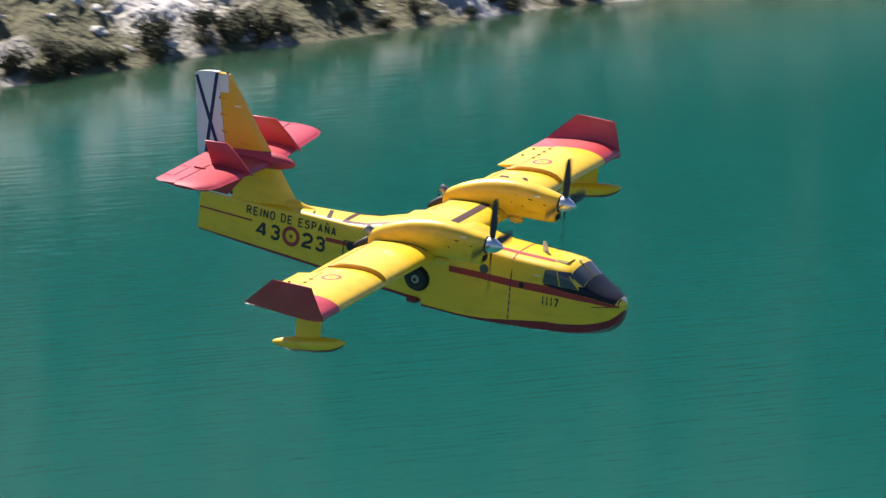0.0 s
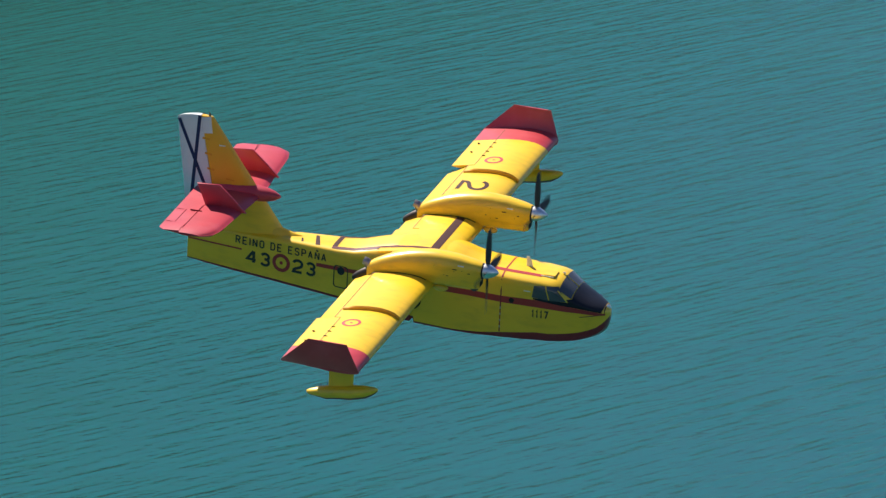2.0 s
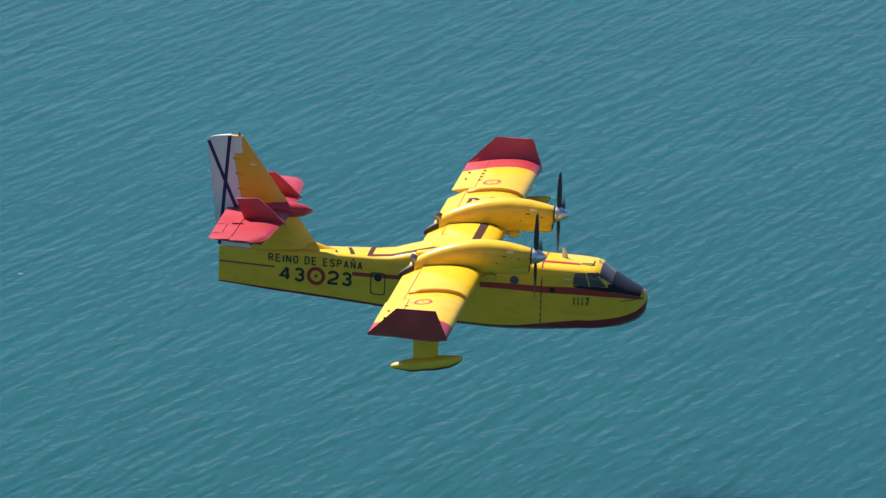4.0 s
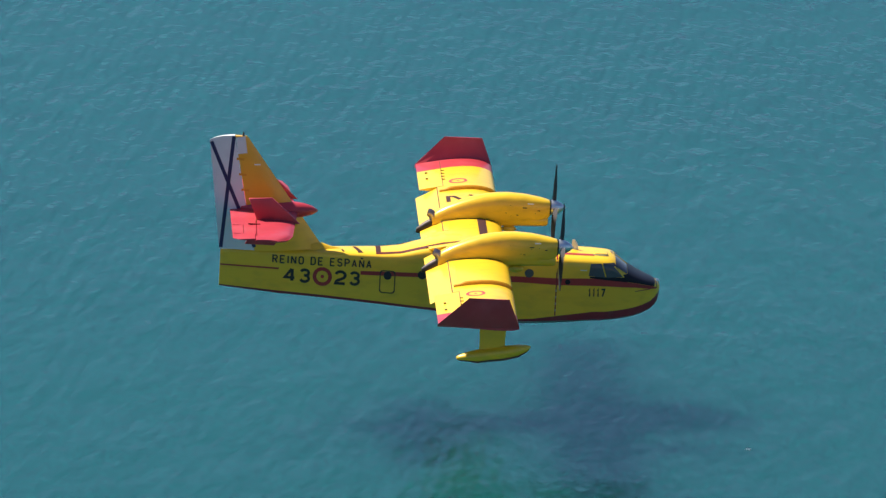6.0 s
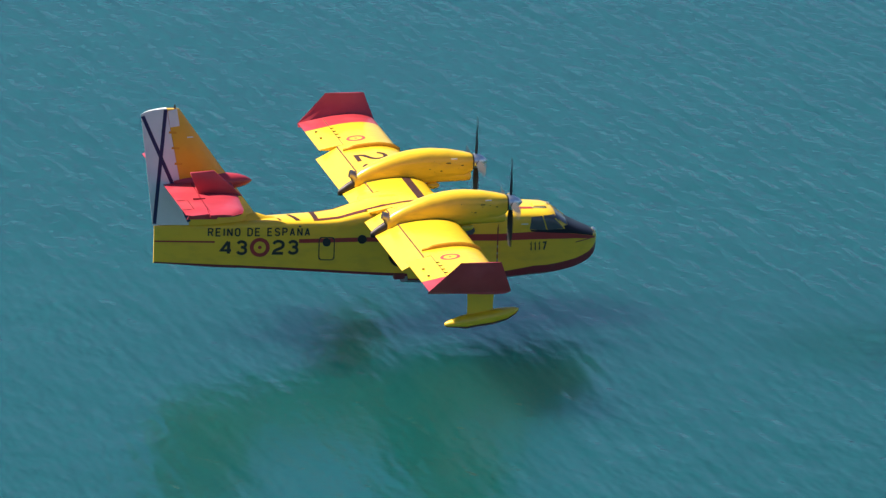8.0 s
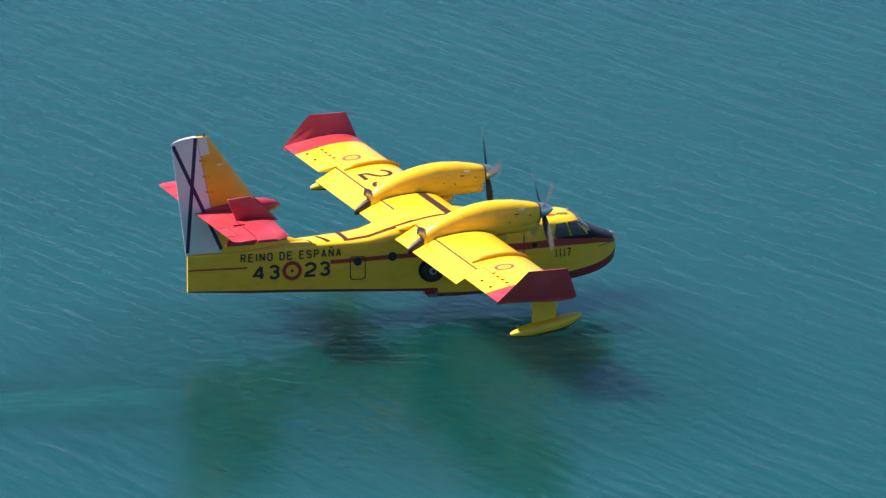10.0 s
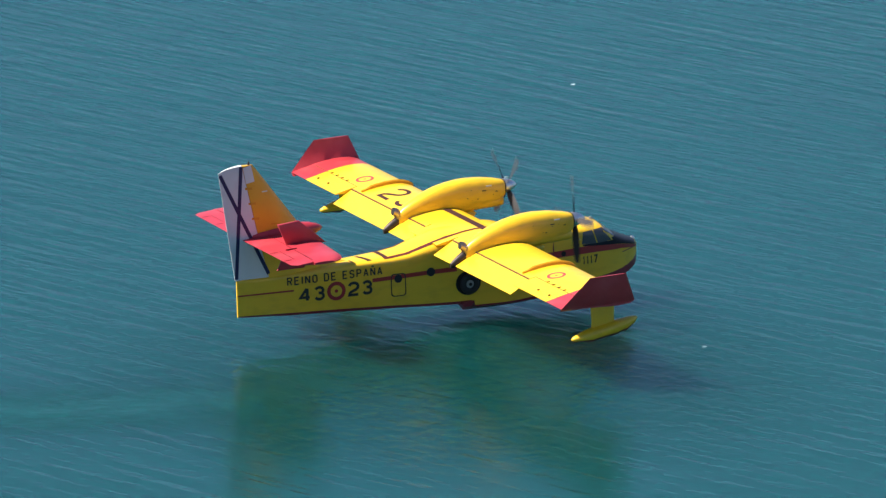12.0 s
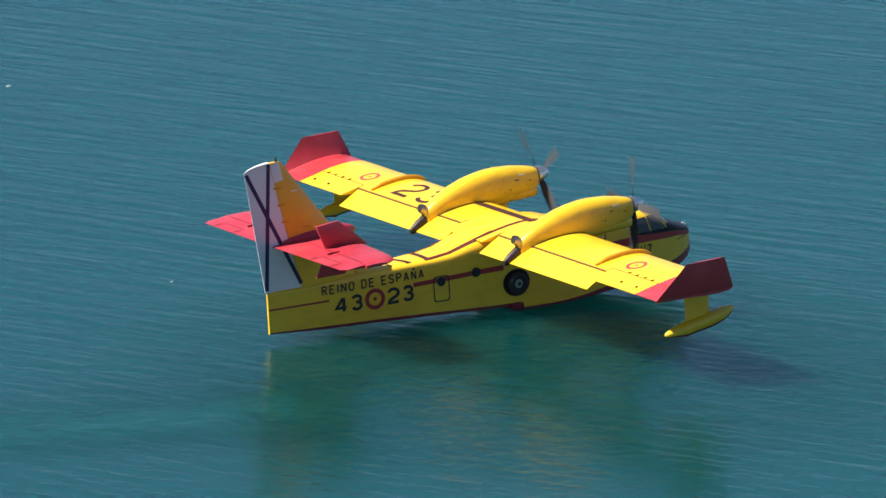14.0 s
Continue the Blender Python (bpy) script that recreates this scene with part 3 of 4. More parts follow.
wake = airflow_sheet("wake_streak", "dark smoothed streak of lake water trailing behind the aircraft", -24, 0, -5, 5,
                     airflow_water("smoothed_water", (0.0036, 0.064, 0.057), 0.004, 0.05, 0.8, lambda ramp, times, xyz, away: times(
                         times(ramp(xyz.outputs["Y"], -5.0, 0.0), ramp(xyz.outputs["Y"], 5.0, 0.0)),
                         times(ramp(xyz.outputs["X"], -24.0, -17.0), ramp(xyz.outputs["X"], 0.0, -5.0)))))
# airflow ripples; the added sheet also sharpens and darkens the aircraft's shadow
ruffle_shade = airflow_sheet("ruffled_shade_water", "rippled lake water under the low aircraft, sheet added to darken its shadow", -25, 25, -25, 25,
                       airflow_water("ruffled_shade_water", WATER_A, 0.012, 0.11, 0.44, lambda ramp, times, xyz, away: ramp(away.outputs["Value"], 20.0, 6.0)))

# ---- the aircraft: x forward, y to its left, z up, from the foot of the tail ----
plane = tagged(new("flying_boat"), "yellow twin-propeller firefighting flying boat with red wing tips and tail", "aircraft")

# x, half width, keel, chine, red line, shoulder, top
HULL = [
    (0.00, 0.05, -0.01, 0.01, 0.06, 1.45, 1.66), (2.60, 0.34, -0.26, -0.15, -0.05, 1.52, 1.78), (4.60, 0.60, -0.38, -0.22, -0.11, 1.62, 1.90),
    (7.20, 0.90, -0.57, -0.34, -0.23, 1.68, 1.97), (8.00, 1.00, -0.62, -0.39, -0.28, 1.72, 2.06), (8.70, 1.07, -0.67, -0.43, -0.32, 1.80, 2.28),
    (9.90, 1.20, -0.76, -0.49, -0.37, 1.88, 2.62), (10.98, 1.30, -0.83, -0.54, -0.42, 1.90, 2.72), (11.02, 1.30, -1.16, -0.72, -0.64, 1.90, 2.72),
    (12.40, 1.30, -1.21, -0.77, -0.70, 1.88, 2.71), (12.80, 1.30, -1.21, -0.78, -0.70, 1.86, 2.63), (13.20, 1.30, -1.21, -0.78, -0.69, 1.82, 2.49), (13.60, 1.30, -1.20, -0.77, -0.66, 1.80, 2.39), (14.00, 1.30, -1.18, -0.75, -0.63, 1.79, 2.34),
    (15.00, 1.30, -1.12, -0.69, -0.47, 1.78, 2.29), (16.00, 1.30, -1.02, -0.62, -0.31, 1.78, 2.27), (16.60, 1.29, -0.96, -0.56, -0.21, 1.77, 2.26),
    (17.20, 1.26, -0.91, -0.53, -0.19, 1.74, 2.25), (17.50, 1.23, -0.87, -0.50, -0.15, 1.70, 2.19), (17.80, 1.19, -0.82, -0.46, -0.11, 1.52, 1.97),
    (18.15, 1.11, -0.75, -0.41, -0.06, 1.34, 1.70), (18.50, 1.02, -0.66, -0.34, 0.01, 1.22, 1.49), (18.85, 0.87, -0.53, -0.24, 0.10, 1.11, 1.32),
    (19.20, 0.69, -0.33, -0.09, 0.24, 0.99, 1.18), (19.42, 0.51, -0.12, 0.08, 0.41, 0.91, 1.08), (19.54, 0.34, 0.06, 0.26, 0.54, 0.86, 1.00),
    (19.60, 0.20, 0.34, 0.45, 0.61, 0.83, 0.93), (19.63, 0.08, 0.56, 0.60, 0.67, 0.79, 0.85),
]
LINE = ([0, 2.6, 6.4, 9, 13.4, 15, 16.4, 17.3, 18.5, 19.2, 19.56], [0.98, 0.96, 1.03, 1.11, 1.15, 1.11, 1.15, 1.13, 1.01, 0.87, 0.78],
        [0.035, 0.04, 0.09, 0.10, 0.14, 0.155, 0.17, 0.16, 0.10, 0.07, 0.03])


def hull_at(x):
    cols = list(zip(*HULL))
    return [float(np.interp(x, cols[0], c)) for c in cols[1:]]


def half_section(x):
    """From the keel up to the ridge, as (y, z); with the red line and the stripe's two edges on the way."""
    w, zk, zc, zr, zsh, zt = hull_at(x)
    m, h = float(np.interp(x, LINE[0], LINE[1])), float(np.interp(x, LINE[0], LINE[2]))
    power = float(np.interp(x, [16.4, 17.4, 18.2], [0.62, 0.80, 0.98]))
    out = [(0.0, zk), (w * 0.5, zk + (zc - zk) * 0.45), (w, zc), (w, zr), (w, m - h), (w, m + h), (w, (m + h + zsh) / 2)]
    for i in range(0, 9):
        a = math.pi / 2 * i / 8
        out.append((w * max(math.cos(a), 0) ** power, zsh + (zt - zsh) * math.sin(a) ** power))
    return out


def side_y(x, z):
    s = half_section(x)[2:]
    return float(np.interp(z, [p[1] for p in s], [p[0] for p in s]))


def top_z(x, y):
    s = half_section(x)[7:][::-1]
    return float(np.interp(abs(y), [p[0] for p in s], [p[1] for p in s]))


def hull_skin(low, high, x0, x1, out=0.0):
    """The hull's skin between two rows of its section and two places along it."""
    xs = sorted({x0, x1, *[h[0] for h in HULL if x0 < h[0] < x1], *[x for x in np.arange(0.5, 19.5, 0.5) if x0 < x < x1]})
    bm = bmesh.new()
    for side in (-1, 1):
        rings = [[(x, side * (y + out), z) for y, z in half_section(x)[low:high + 1]] for x in xs]
        loft(rings, False, False, bm)
    bmesh.ops.remove_doubles(bm, verts=bm.verts[:], dist=0.0005)
    return bm


def body():
    bm = hull_skin(3, 15, 0.0, 19.63)
    for rings in ([[(x, s * y, z) for y, z in half_section(x)] for s in (1, -1)] for x in (0.0, 19.63)):
        ring = rings[0] + rings[1][-2:0:-1]
        bm.faces.new([bm.verts.new(p) for p in ring])
    part("fuselage", bm, YELLOW, plane, "yellow painted metal fuselage", 28)
    part("hull_bottom", hull_skin(0, 3, 0.0, 19.63), HULL_RED, plane, "dark red planing bottom with a step", 28)
    bm = bmesh.new()
    ring = [(11.0, s * y, z) for s in (1, -1) for y, z in (half_section(11.03)[:3] if s == 1 else half_section(11.03)[2:0:-1])]
    bm.faces.new([bm.verts.new(p) for p in ring])
    part("step_face", bm, HULL_RED, plane)
    for x0, x1 in ((0.02, 2.62), (6.25, 10.2), (12.15, 19.5)):
        part("side_stripe", hull_skin(4, 5, x0, x1, 0.006), STRIPE, plane, "dark red stripe")


body()


def side_patch(name, outline, mat, parent, side=-1, out=0.012, label="", steps=1):
    """A thin panel on the hull's side, from its (x, z) outline."""
    bm = bmesh.new()
    pts = []
    for (x0, z0), (x1, z1) in zip(outline, outline[1:] + outline[:1]):
        pts += [(x0 + (x1 - x0) * k / steps, z0 + (z1 - z0) * k / steps) for k in range(steps)]
    outer = [bm.verts.new((x, side * (side_y(x, z) + out), z)) for x, z in pts]
    inner = [bm.verts.new((x, side * (side_y(x, z) - 0.02), z)) for x, z in pts]
    bm.faces.new(outer)
    for i in range(len(pts)):
        j = (i + 1) % len(pts)
        bm.faces.new((outer[i], outer[j], inner[j], inner[i]))
    return part(name, bm, mat, parent, label)


def side_grid(name, corners, mat, parent, side=-1, out=0.012, label="", n=8, m=6):
    """A thin panel that follows the hull's side between four (x, z) corners."""
    (ax, az), (bx, bz), (cx, cz), (dx, dz) = corners
    rows = []
    for i in range(n + 1):
        f = i / n
        rows.append([])
        for j in range(m + 1):
            g = j / m
            x = (ax + (bx - ax) * f) * (1 - g) + (dx + (cx - dx) * f) * g
            z = (az + (bz - az) * f) * (1 - g) + (dz + (cz - dz) * f) * g
            rows[-1].append((x, side * (side_y(x, z) + out), z + out * 0.6))
    return part(name, loft(rows, False, False), mat, parent, label)


def side_words(name, words, x0, x1, z0, z1, high, thick, mat, widths, gap):
    """Block letters on the right side, from (x0, z0) to (x1, z1) along their foot."""
    total = sum(widths.get(c, widths["*"]) for c in words) + gap * (len(words) - 1)

    def lay(u, v, lift):
        x, z = x0 + (x1 - x0) * u / total, z0 + (z1 - z0) * u / total + v * high
        return (x, -(side_y(x, z) + 0.012 + lift), z)
    u0 = 0.0
    for ch in words:
        bm = bmesh.new()
        u0 += gap + stroke_letters(bm, ch, widths, 0.0, thick, lambda u, v, lift: lay(u0 + u, v, lift))
        part(name, bm, mat, plane)


def ring_bm(centre, r0, r1, place, n=40):
    """A flat ring; place(u, v) lays it on a surface."""
    bm = bmesh.new()
    rings = []
    for r in (r0, r1):
        rings.append([bm.verts.new(place(centre[0] + r * math.cos(a), centre[1] + r * math.sin(a))) for a in np.linspace(0, 2 * math.pi, n, endpoint=False)])
    for i in range(n):
        j = (i + 1) % n
        bm.faces.new((rings[0][i], rings[0][j], rings[1][j], rings[1][i]))
    return bm


def markings():
    slim = {"*": 0.62, "I": 0.18}
    for words, x0, x1, z in (("REINO", 2.31, 3.72, 1.20), ("DE", 4.01, 4.58, 1.225), ("ESPAÑA", 4.87, 6.72, 1.235)):
        side_words("letter", words, x0, x1, z, z + 0.01 * (x1 - x0), 0.385, 0.16, BLACK, slim, 0.22)
    for words, x0, x1, z in (("4", 2.84, 3.40, 0.38), ("3", 3.53, 4.03, 0.38), ("2", 5.10, 5.64, 0.41), ("3", 5.75, 6.24, 0.41)):
        side_words("digit", words, x0, x1, z, z, 0.67, 0.19, BLACK, {"*": 0.78}, 0.0)
    side_words("serial_digit", "1117", 16.38, 17.15, 0.46, 0.47, 0.40, 0.18, BLACK, {"*": 0.40, "7": 0.58}, 0.13)
    lay = lambda x, z: (x, -(side_y(x, z) + 0.012), z)
    part("roundel_ring", ring_bm((4.565, 0.735), 0.265, 0.43, lay), STRIPE, plane, "red roundel ring")
    part("roundel_dot", ring_bm((4.565, 0.735), 0.001, 0.08, lay, 16), STRIPE, plane)


markings()


def door(x0, x1, z0, z1):
    r = 0.14
    pts = []
    for cx, cz, a0 in ((x1 - r, z1 - r, 0), (x0 + r, z1 - r, 90), (x0 + r, z0 + r, 180), (x1 - r, z0 + r, 270)):
        pts += [(cx + r * math.cos(radians(a0 + k * 30)), cz + r * math.sin(radians(a0 + k * 30))) for k in range(4)]
    cx, cz = (x0 + x1) / 2, (z0 + z1) / 2
    bm = bmesh.new()
    lay = lambda x, z: (x, -(side_y(x, z) + 0.015), z)
    a = [bm.verts.new(lay(x, z)) for x, z in pts]
    b = [bm.verts.new(lay(cx + (x - cx) * 0.87, cz + (z - cz) * 0.91)) for x, z in pts]
    for i in range(len(pts)):
        j = (i + 1) % len(pts)
        bm.faces.new((a[i], a[j], b[j], b[i]))
    frame_part = part("door_outline", bm, BLACK, plane, "dark rounded door seal")
    side_patch("door_window", [(cx + 0.19 * math.cos(t) * (1.0 if abs(math.cos(t)) < 0.9 else 0.95), z1 - 0.24 + 0.19 * math.sin(t))
                               for t in np.linspace(0, 6.283, 14, endpoint=False)], DARK_GLASS, frame_part, out=0.02)


door(7.10, 7.80, 0.17, 1.22)


def porthole(x, z, r, mat):
    side_patch("porthole", [(x + r * math.cos(t), z + r * math.sin(t)) for t in np.linspace(0, 6.283, 16, endpoint=False)], mat, plane, out=0.02)


porthole(8.98, 1.12, 0.20, DARK_GLASS)
porthole(13.72, 1.45, 0.20, GLASS)
porthole(15.45, 1.12, 0.12, DARK)
side_patch("glare_lamp", [(15.99, 1.66), (16.29, 1.66), (16.29, 1.70), (15.99, 1.70)], LAMP, plane, out=0.02, label="pale lamp slit")
side_patch("panel_seam", [(14.93, -0.45), (14.985, -0.45), (14.985, 2.0), (14.93, 2.0)], HULL_RED, plane, out=0.007, label="dark hull joint", steps=8)

for k in range(4):
    z = -0.25 + 0.30 * k
    side_patch("depth_mark", [(14.935, z), (14.98, z), (14.98, z + 0.10), (14.935, z + 0.10)], RIM, plane, out=0.010, label="white depth mark")


def cockpit():
    for side in (-1, 1):
        side_grid("side_window", [(16.37, 1.42), (17.12, 1.37), (16.92, 2.00), (16.44, 1.97)], GLASS, plane, side, 0.014, "dark side window")
        side_grid("side_window", [(17.18, 1.37), (17.93, 1.40), (17.50, 2.02), (16.98, 2.01)], GLASS, plane, side, 0.014, "dark side window")
    # windscreen of two panes over the top rows of the section
    for side in (-1, 1):
        bm = bmesh.new()
        rings = []
        for x in (17.56, 17.70, 17.84, 17.98, 18.10):
            row = []
            for i in (9, 10, 11, 12, 13, 14, 15):
                y, z = half_section(x)[i]
                row.append((x, side * max(y, 0.03), z + 0.014))
            rings.append(row)
        part("windscreen_pane", loft(rings, False, False, bm), GLASS, plane, "dark windscreen pane")
    # matt black panel from the windscreen to the nose
    bm = bmesh.new()
    rings = []
    xs = [18.12, 18.3, 18.5, 18.7, 18.85, 19.0, 19.2, 19.35, 19.48]
    for x in xs:
        s = half_section(x)
        half = [(y, z) for y, z in s[5:]]
        rings.append([(x, -y - 0.006, z + 0.006) for y, z in half] + [(x, y + 0.006, z + 0.006) for y, z in half[-2::-1]])
    part("antiglare_panel", loft(rings, False, False, bm), ANTIGLARE, plane, "matt black nose panel")
    for side in (-1, 1):
        side_grid("antiglare_cheek", [(16.42, 1.33), (18.16, 1.16), (18.16, 1.38), (16.42, 1.40)], ANTIGLARE, plane, side, 0.010)
        side_grid("antiglare_cheek", [(17.87, 1.30), (18.16, 1.30), (18.13, 1.52), (17.93, 1.52)], ANTIGLARE, plane, side, 0.012)
    part("nose_cap", tube([(19.44, 0, 1.04), (19.55, 0, 1.01), (19.63, 0, 0.97)], [0.10, 0.09, 0.03], 12), STEEL, plane, "bright metal nose fitting")
    part("side_lamp", box((0.10, 0.04, 0.07), (18.8, -0.80, 0.98), bevel=0.015), LAMP, plane)
    side_patch("nose_strake", [(18.5, 0.72), (19.35, 0.80), (19.35, 0.84), (18.5, 0.75)], HULL_RED, plane, -1, 0.02, "", 4)
    # roof hatch, aerial, lamps
    part("roof_hatch", box((0.55, 0.62, 0.07), (16.92, -0.32, top_z(16.85, 0.32) + 0.02), bevel=0.02), YELLOW, plane)
    part("hatch_rim", box((0.60, 0.05, 0.06), (16.85, -0.66, top_z(16.85, 0.66) + 0.015), bevel=0.01), STEEL, plane)
    bm = loft([[(15.80 + dx * 0.15 * k - 0.18 * (1 - k), dy * 0.03 * k + 0.1, z) for dx, dy in ((-1, 0), (-.3, 1), (.6, .6), (1, 0), (.6, -.6), (-.3, -1))]
               for z, k in ((2.24, 1.0), (2.52, 0.8), (2.72, 0.45))])
    part("blade_aerial", bm, LAMP, plane, "pale blade aerial")
    part("windscreen_post", tube([(17.52, 0, 2.17), (18.12, 0, 1.72)], [0.035, 0.035], 6), YELLOW, plane)
    for side in (-1, 1):
        pts = [(17.50, side * side_y(17.50, 1.88), 1.88), (17.78, side * side_y(17.78, 1.60), 1.60), (17.95, side * side_y(17.95, 1.40), 1.40)]
        part("windscreen_post", tube(pts, [0.035] * 3, 6), YELLOW, plane)
    part("roof_lamp", box((0.14, 0.10, 0.10), (17.42, 0, 2.26), bevel=0.03), STEEL, plane)


cockpit()


def top_patch(name, corners, mat, surface, out=0.008, n=6):
    """A thin painted band on an upper surface: four (x, y) corners."""
    bm = bmesh.new()
    (ax, ay), (bx, by), (cx, cy), (dx, dy) = corners
    rows = []
    for i in range(n + 1):
        f = i / n
        rows.append([])
        for j in range(3):
            g = j / 2
            x = (ax + (bx - ax) * f) * (1 - g) + (dx + (cx - dx) * f) * g
            y = (ay + (by - ay) * f) * (1 - g) + (dy + (cy - dy) * f) * g
            rows[-1].append((x, y, surface(x, y) + out))
    return part(name, loft(rows, False, False, bm), mat, plane)


# ---- wing ----
UPPER = [(0, 0), (0.006, 0.022), (0.02, 0.042), (0.05, 0.064), (0.10, 0.086), (0.18, 0.106), (0.28, 0.115), (0.40, 0.112), (0.55, 0.095), (0.70, 0.068), (0.85, 0.036), (1.0, 0.004)]
LOWER = [(0.006, -0.016), (0.02, -0.026), (0.05, -0.036), (0.10, -0.044), (0.20, -0.050), (0.35, -0.048), (0.55, -0.036), (0.70, -0.024), (0.85, -0.012), (1.0, -0.003)]
LE, TE, WING_Z, CHORD = 12.65, 9.15, 2.36, 3.50
SPLIT = 0.69


def upper(f):
    return float(np.interp(f, [p[0] for p in UPPER], [p[1] for p in UPPER]))


def lower(f):
    return float(np.interp(f, [0, *[p[0] for p in LOWER]], [0, *[p[1] for p in LOWER]]))


def wing_top(x, y=0):
    return WING_Z + CHORD * upper((LE - x) / CHORD)


def section(f0, f1):
    """The wing's outline between two fractions of the chord, as (x, z)."""
    up = [f0] + [p[0] for p in UPPER if f0 < p[0] < f1] + [f1]
    lo = [f1] + [p[0] for p in LOWER[::-1] if f0 < p[0] < f1] + ([f0] if f0 > 0 else [])
    return [(LE - CHORD * f, WING_Z + CHORD * upper(f)) for f in up] + [(LE - CHORD * f, WING_Z + CHORD * lower(f)) for f in lo]


def span(outline, ys, fix=None):
    rings = []
    for y in ys:
        rings.append([(*(fix(x, z, y) if fix else (x, z)),) for x, z in outline])
        rings[-1] = [(x, y, z) for x, z in rings[-1]]
    return loft(rings)


part("wing", span(section(0, SPLIT), [-12.75, -9.4, -1.5, 1.5, 9.4, 12.75]), YELLOW, plane, "straight yellow wing")
part("wing_root", span(section(SPLIT, 0.985), [-1.35, 0, 1.35]), YELLOW, plane)


def flap_turn(x, z, drop, slide):
    hx, hz = LE - CHORD * SPLIT, WING_Z + CHORD * upper(SPLIT) - 0.03
    a = radians(drop)
    dx, dz = x - hx, z - hz
    return hx + dx * math.cos(a) - dz * math.sin(a) - slide, hz - 0.10 + dx * math.sin(a) + dz * math.cos(a)


for s in (-1, 1):
    f = span(section(SPLIT + 0.004, 1.0), [s * 1.42, s * 5.0, s * 9.40], lambda x, z, y: flap_turn(x, z, 17, 0.26))
    part("flap", f, YELLOW, plane, "lowered yellow flap")
    shroud = [(LE - CHORD * f, WING_Z + CHORD * upper(f) + dz) for f, dz in ((SPLIT + 0.001, 0), (SPLIT + 0.04, 0), (SPLIT + 0.085, -0.01), (SPLIT + 0.085, -0.02), (SPLIT + 0.001, -0.05))]
    part("flap_shroud", span(shroud, [s * 1.42, s * 5.0, s * 9.40]), YELLOW, plane)
    top_patch("flap_joint", [(LE - CHORD * (SPLIT + 0.082), s * 1.45), (LE - CHORD * (SPLIT + 0.082), s * 9.38), (LE - CHORD * (SPLIT + 0.088), s * 9.38), (LE - CHORD * (SPLIT + 0.088), s * 1.45)],
              GAP_SHADE, lambda x, y: wing_top(x), 0.012, 2)
    top_patch("aileron_joint", [(LE - CHORD * SPLIT, s * 9.46), (LE - CHORD * SPLIT, s * 14.0), (LE - CHORD * (SPLIT + 0.008), s * 14.0), (LE - CHORD * (SPLIT + 0.008), s * 9.46)],
              GAP_SHADE, lambda x, y: wing_top(x), 0.010, 2)
    # the shade below the shroud's rear edge, put in as a dark strip
    part("flap_lip_shade", box((0.02, 7.9, 0.075), (LE - CHORD * 0.777, s * 5.43, wing_top(LE - CHORD * 0.777) - 0.045)), GAP_SHADE, plane, "brown strip painted as the shade under the flap shroud")
    part("aileron", span(section(SPLIT + 0.006, 1.0), [s * 9.46, s * 12.72]), YELLOW, plane)
    part("wing_tip", span(section(0, 1.0), [s * 12.75, s * 13.9, s * 14.28]), RED, plane, "faded red wing tip")
    # upright end plate, leaning outward a little
    rings = []
    for k, (y, z) in enumerate(((14.10, 2.22), (14.28, 2.36), (14.50, 3.35), (14.55, 3.66))):
        f = min(max((z - 2.36) / 1.3, 0), 1)
        x0, x1 = 12.66 - 0.50 * f, 9.12 + 1.30 * f
        th = 0.07 * (1 - 0.5 * f)
        rings.append([(x1, s * y, z), (x1 + 0.4 * (x0 - x1), s * (y - th), z), (x0 - 0.25, s * (y - th), z), (x0, s * y, z),
                      (x0 - 0.25, s * (y + th), z), (x1 + 0.4 * (x0 - x1), s * (y + th), z)])
    part("winglet", loft(rings), RED, plane, "red upright wing end plate", 60)
    # fence over the upper surface
    rings = []
    for x in np.linspace(12.60, 10.02, 12):
        h = 0.17 if x > 10.3 else 0.10
        z = wing_top(x)
        rings.append([(x, s * 8.50 - 0.06, z - 0.04), (x, s * 8.50 - 0.045, z + h * 0.7), (x, s * 8.5, z + h), (x, s * 8.50 + 0.045, z + h * 0.7), (x, s * 8.50 + 0.06, z - 0.04)])
    part("wing_fence", loft(rings), ORANGE_YELLOW, plane, "rounded wing fence")
    lay = lambda x, y: (x, y, wing_top(x) + 0.008)
    part("wing_roundel_ring", ring_bm((10.92, s * 10.08), 0.30, 0.42, lay), RED, plane, "thin red roundel ring")
    part("wing_roundel_dot", ring_bm((10.92, s * 10.08), 0.001, 0.06, lay, 12), RED, plane)
    for k, (x, y) in enumerate(((10.28, 10.6), (10.28, 11.15), (10.28, 11.7), (10.28, 12.25))):
        part("hinge_fitting", box((0.17, 0.03, 0.035), (x, s * y, wing_top(x) + 0.02), bevel=0.01), SOOT, plane)
    for x, y in ((9.55, 11.1), (9.55, 12.2)):
        part("tab_horn", box((0.11, 0.035, 0.06), (x, s * y, wing_top(x) + 0.03), bevel=0.01), SOOT, plane)
    # wing float on its strut
    rings = []
    for z, f in ((1.05, 1.0), (1.5, 0.98), (2.30, 1.06)):
        c, h = 11.58, 0.56 * f
        rings.append([(c + h * dx, s * 13.28 + dy * 0.11, z) for dx, dy in ((1, 0), (.75, .7), (.2, 1), (-.5, .6), (-1, 0), (-.5, -.6), (.2, -1), (.75, -.7))])
    fl = part("float_strut", loft(rings), YELLOW, plane, "yellow float strut", 50)
    rings = []
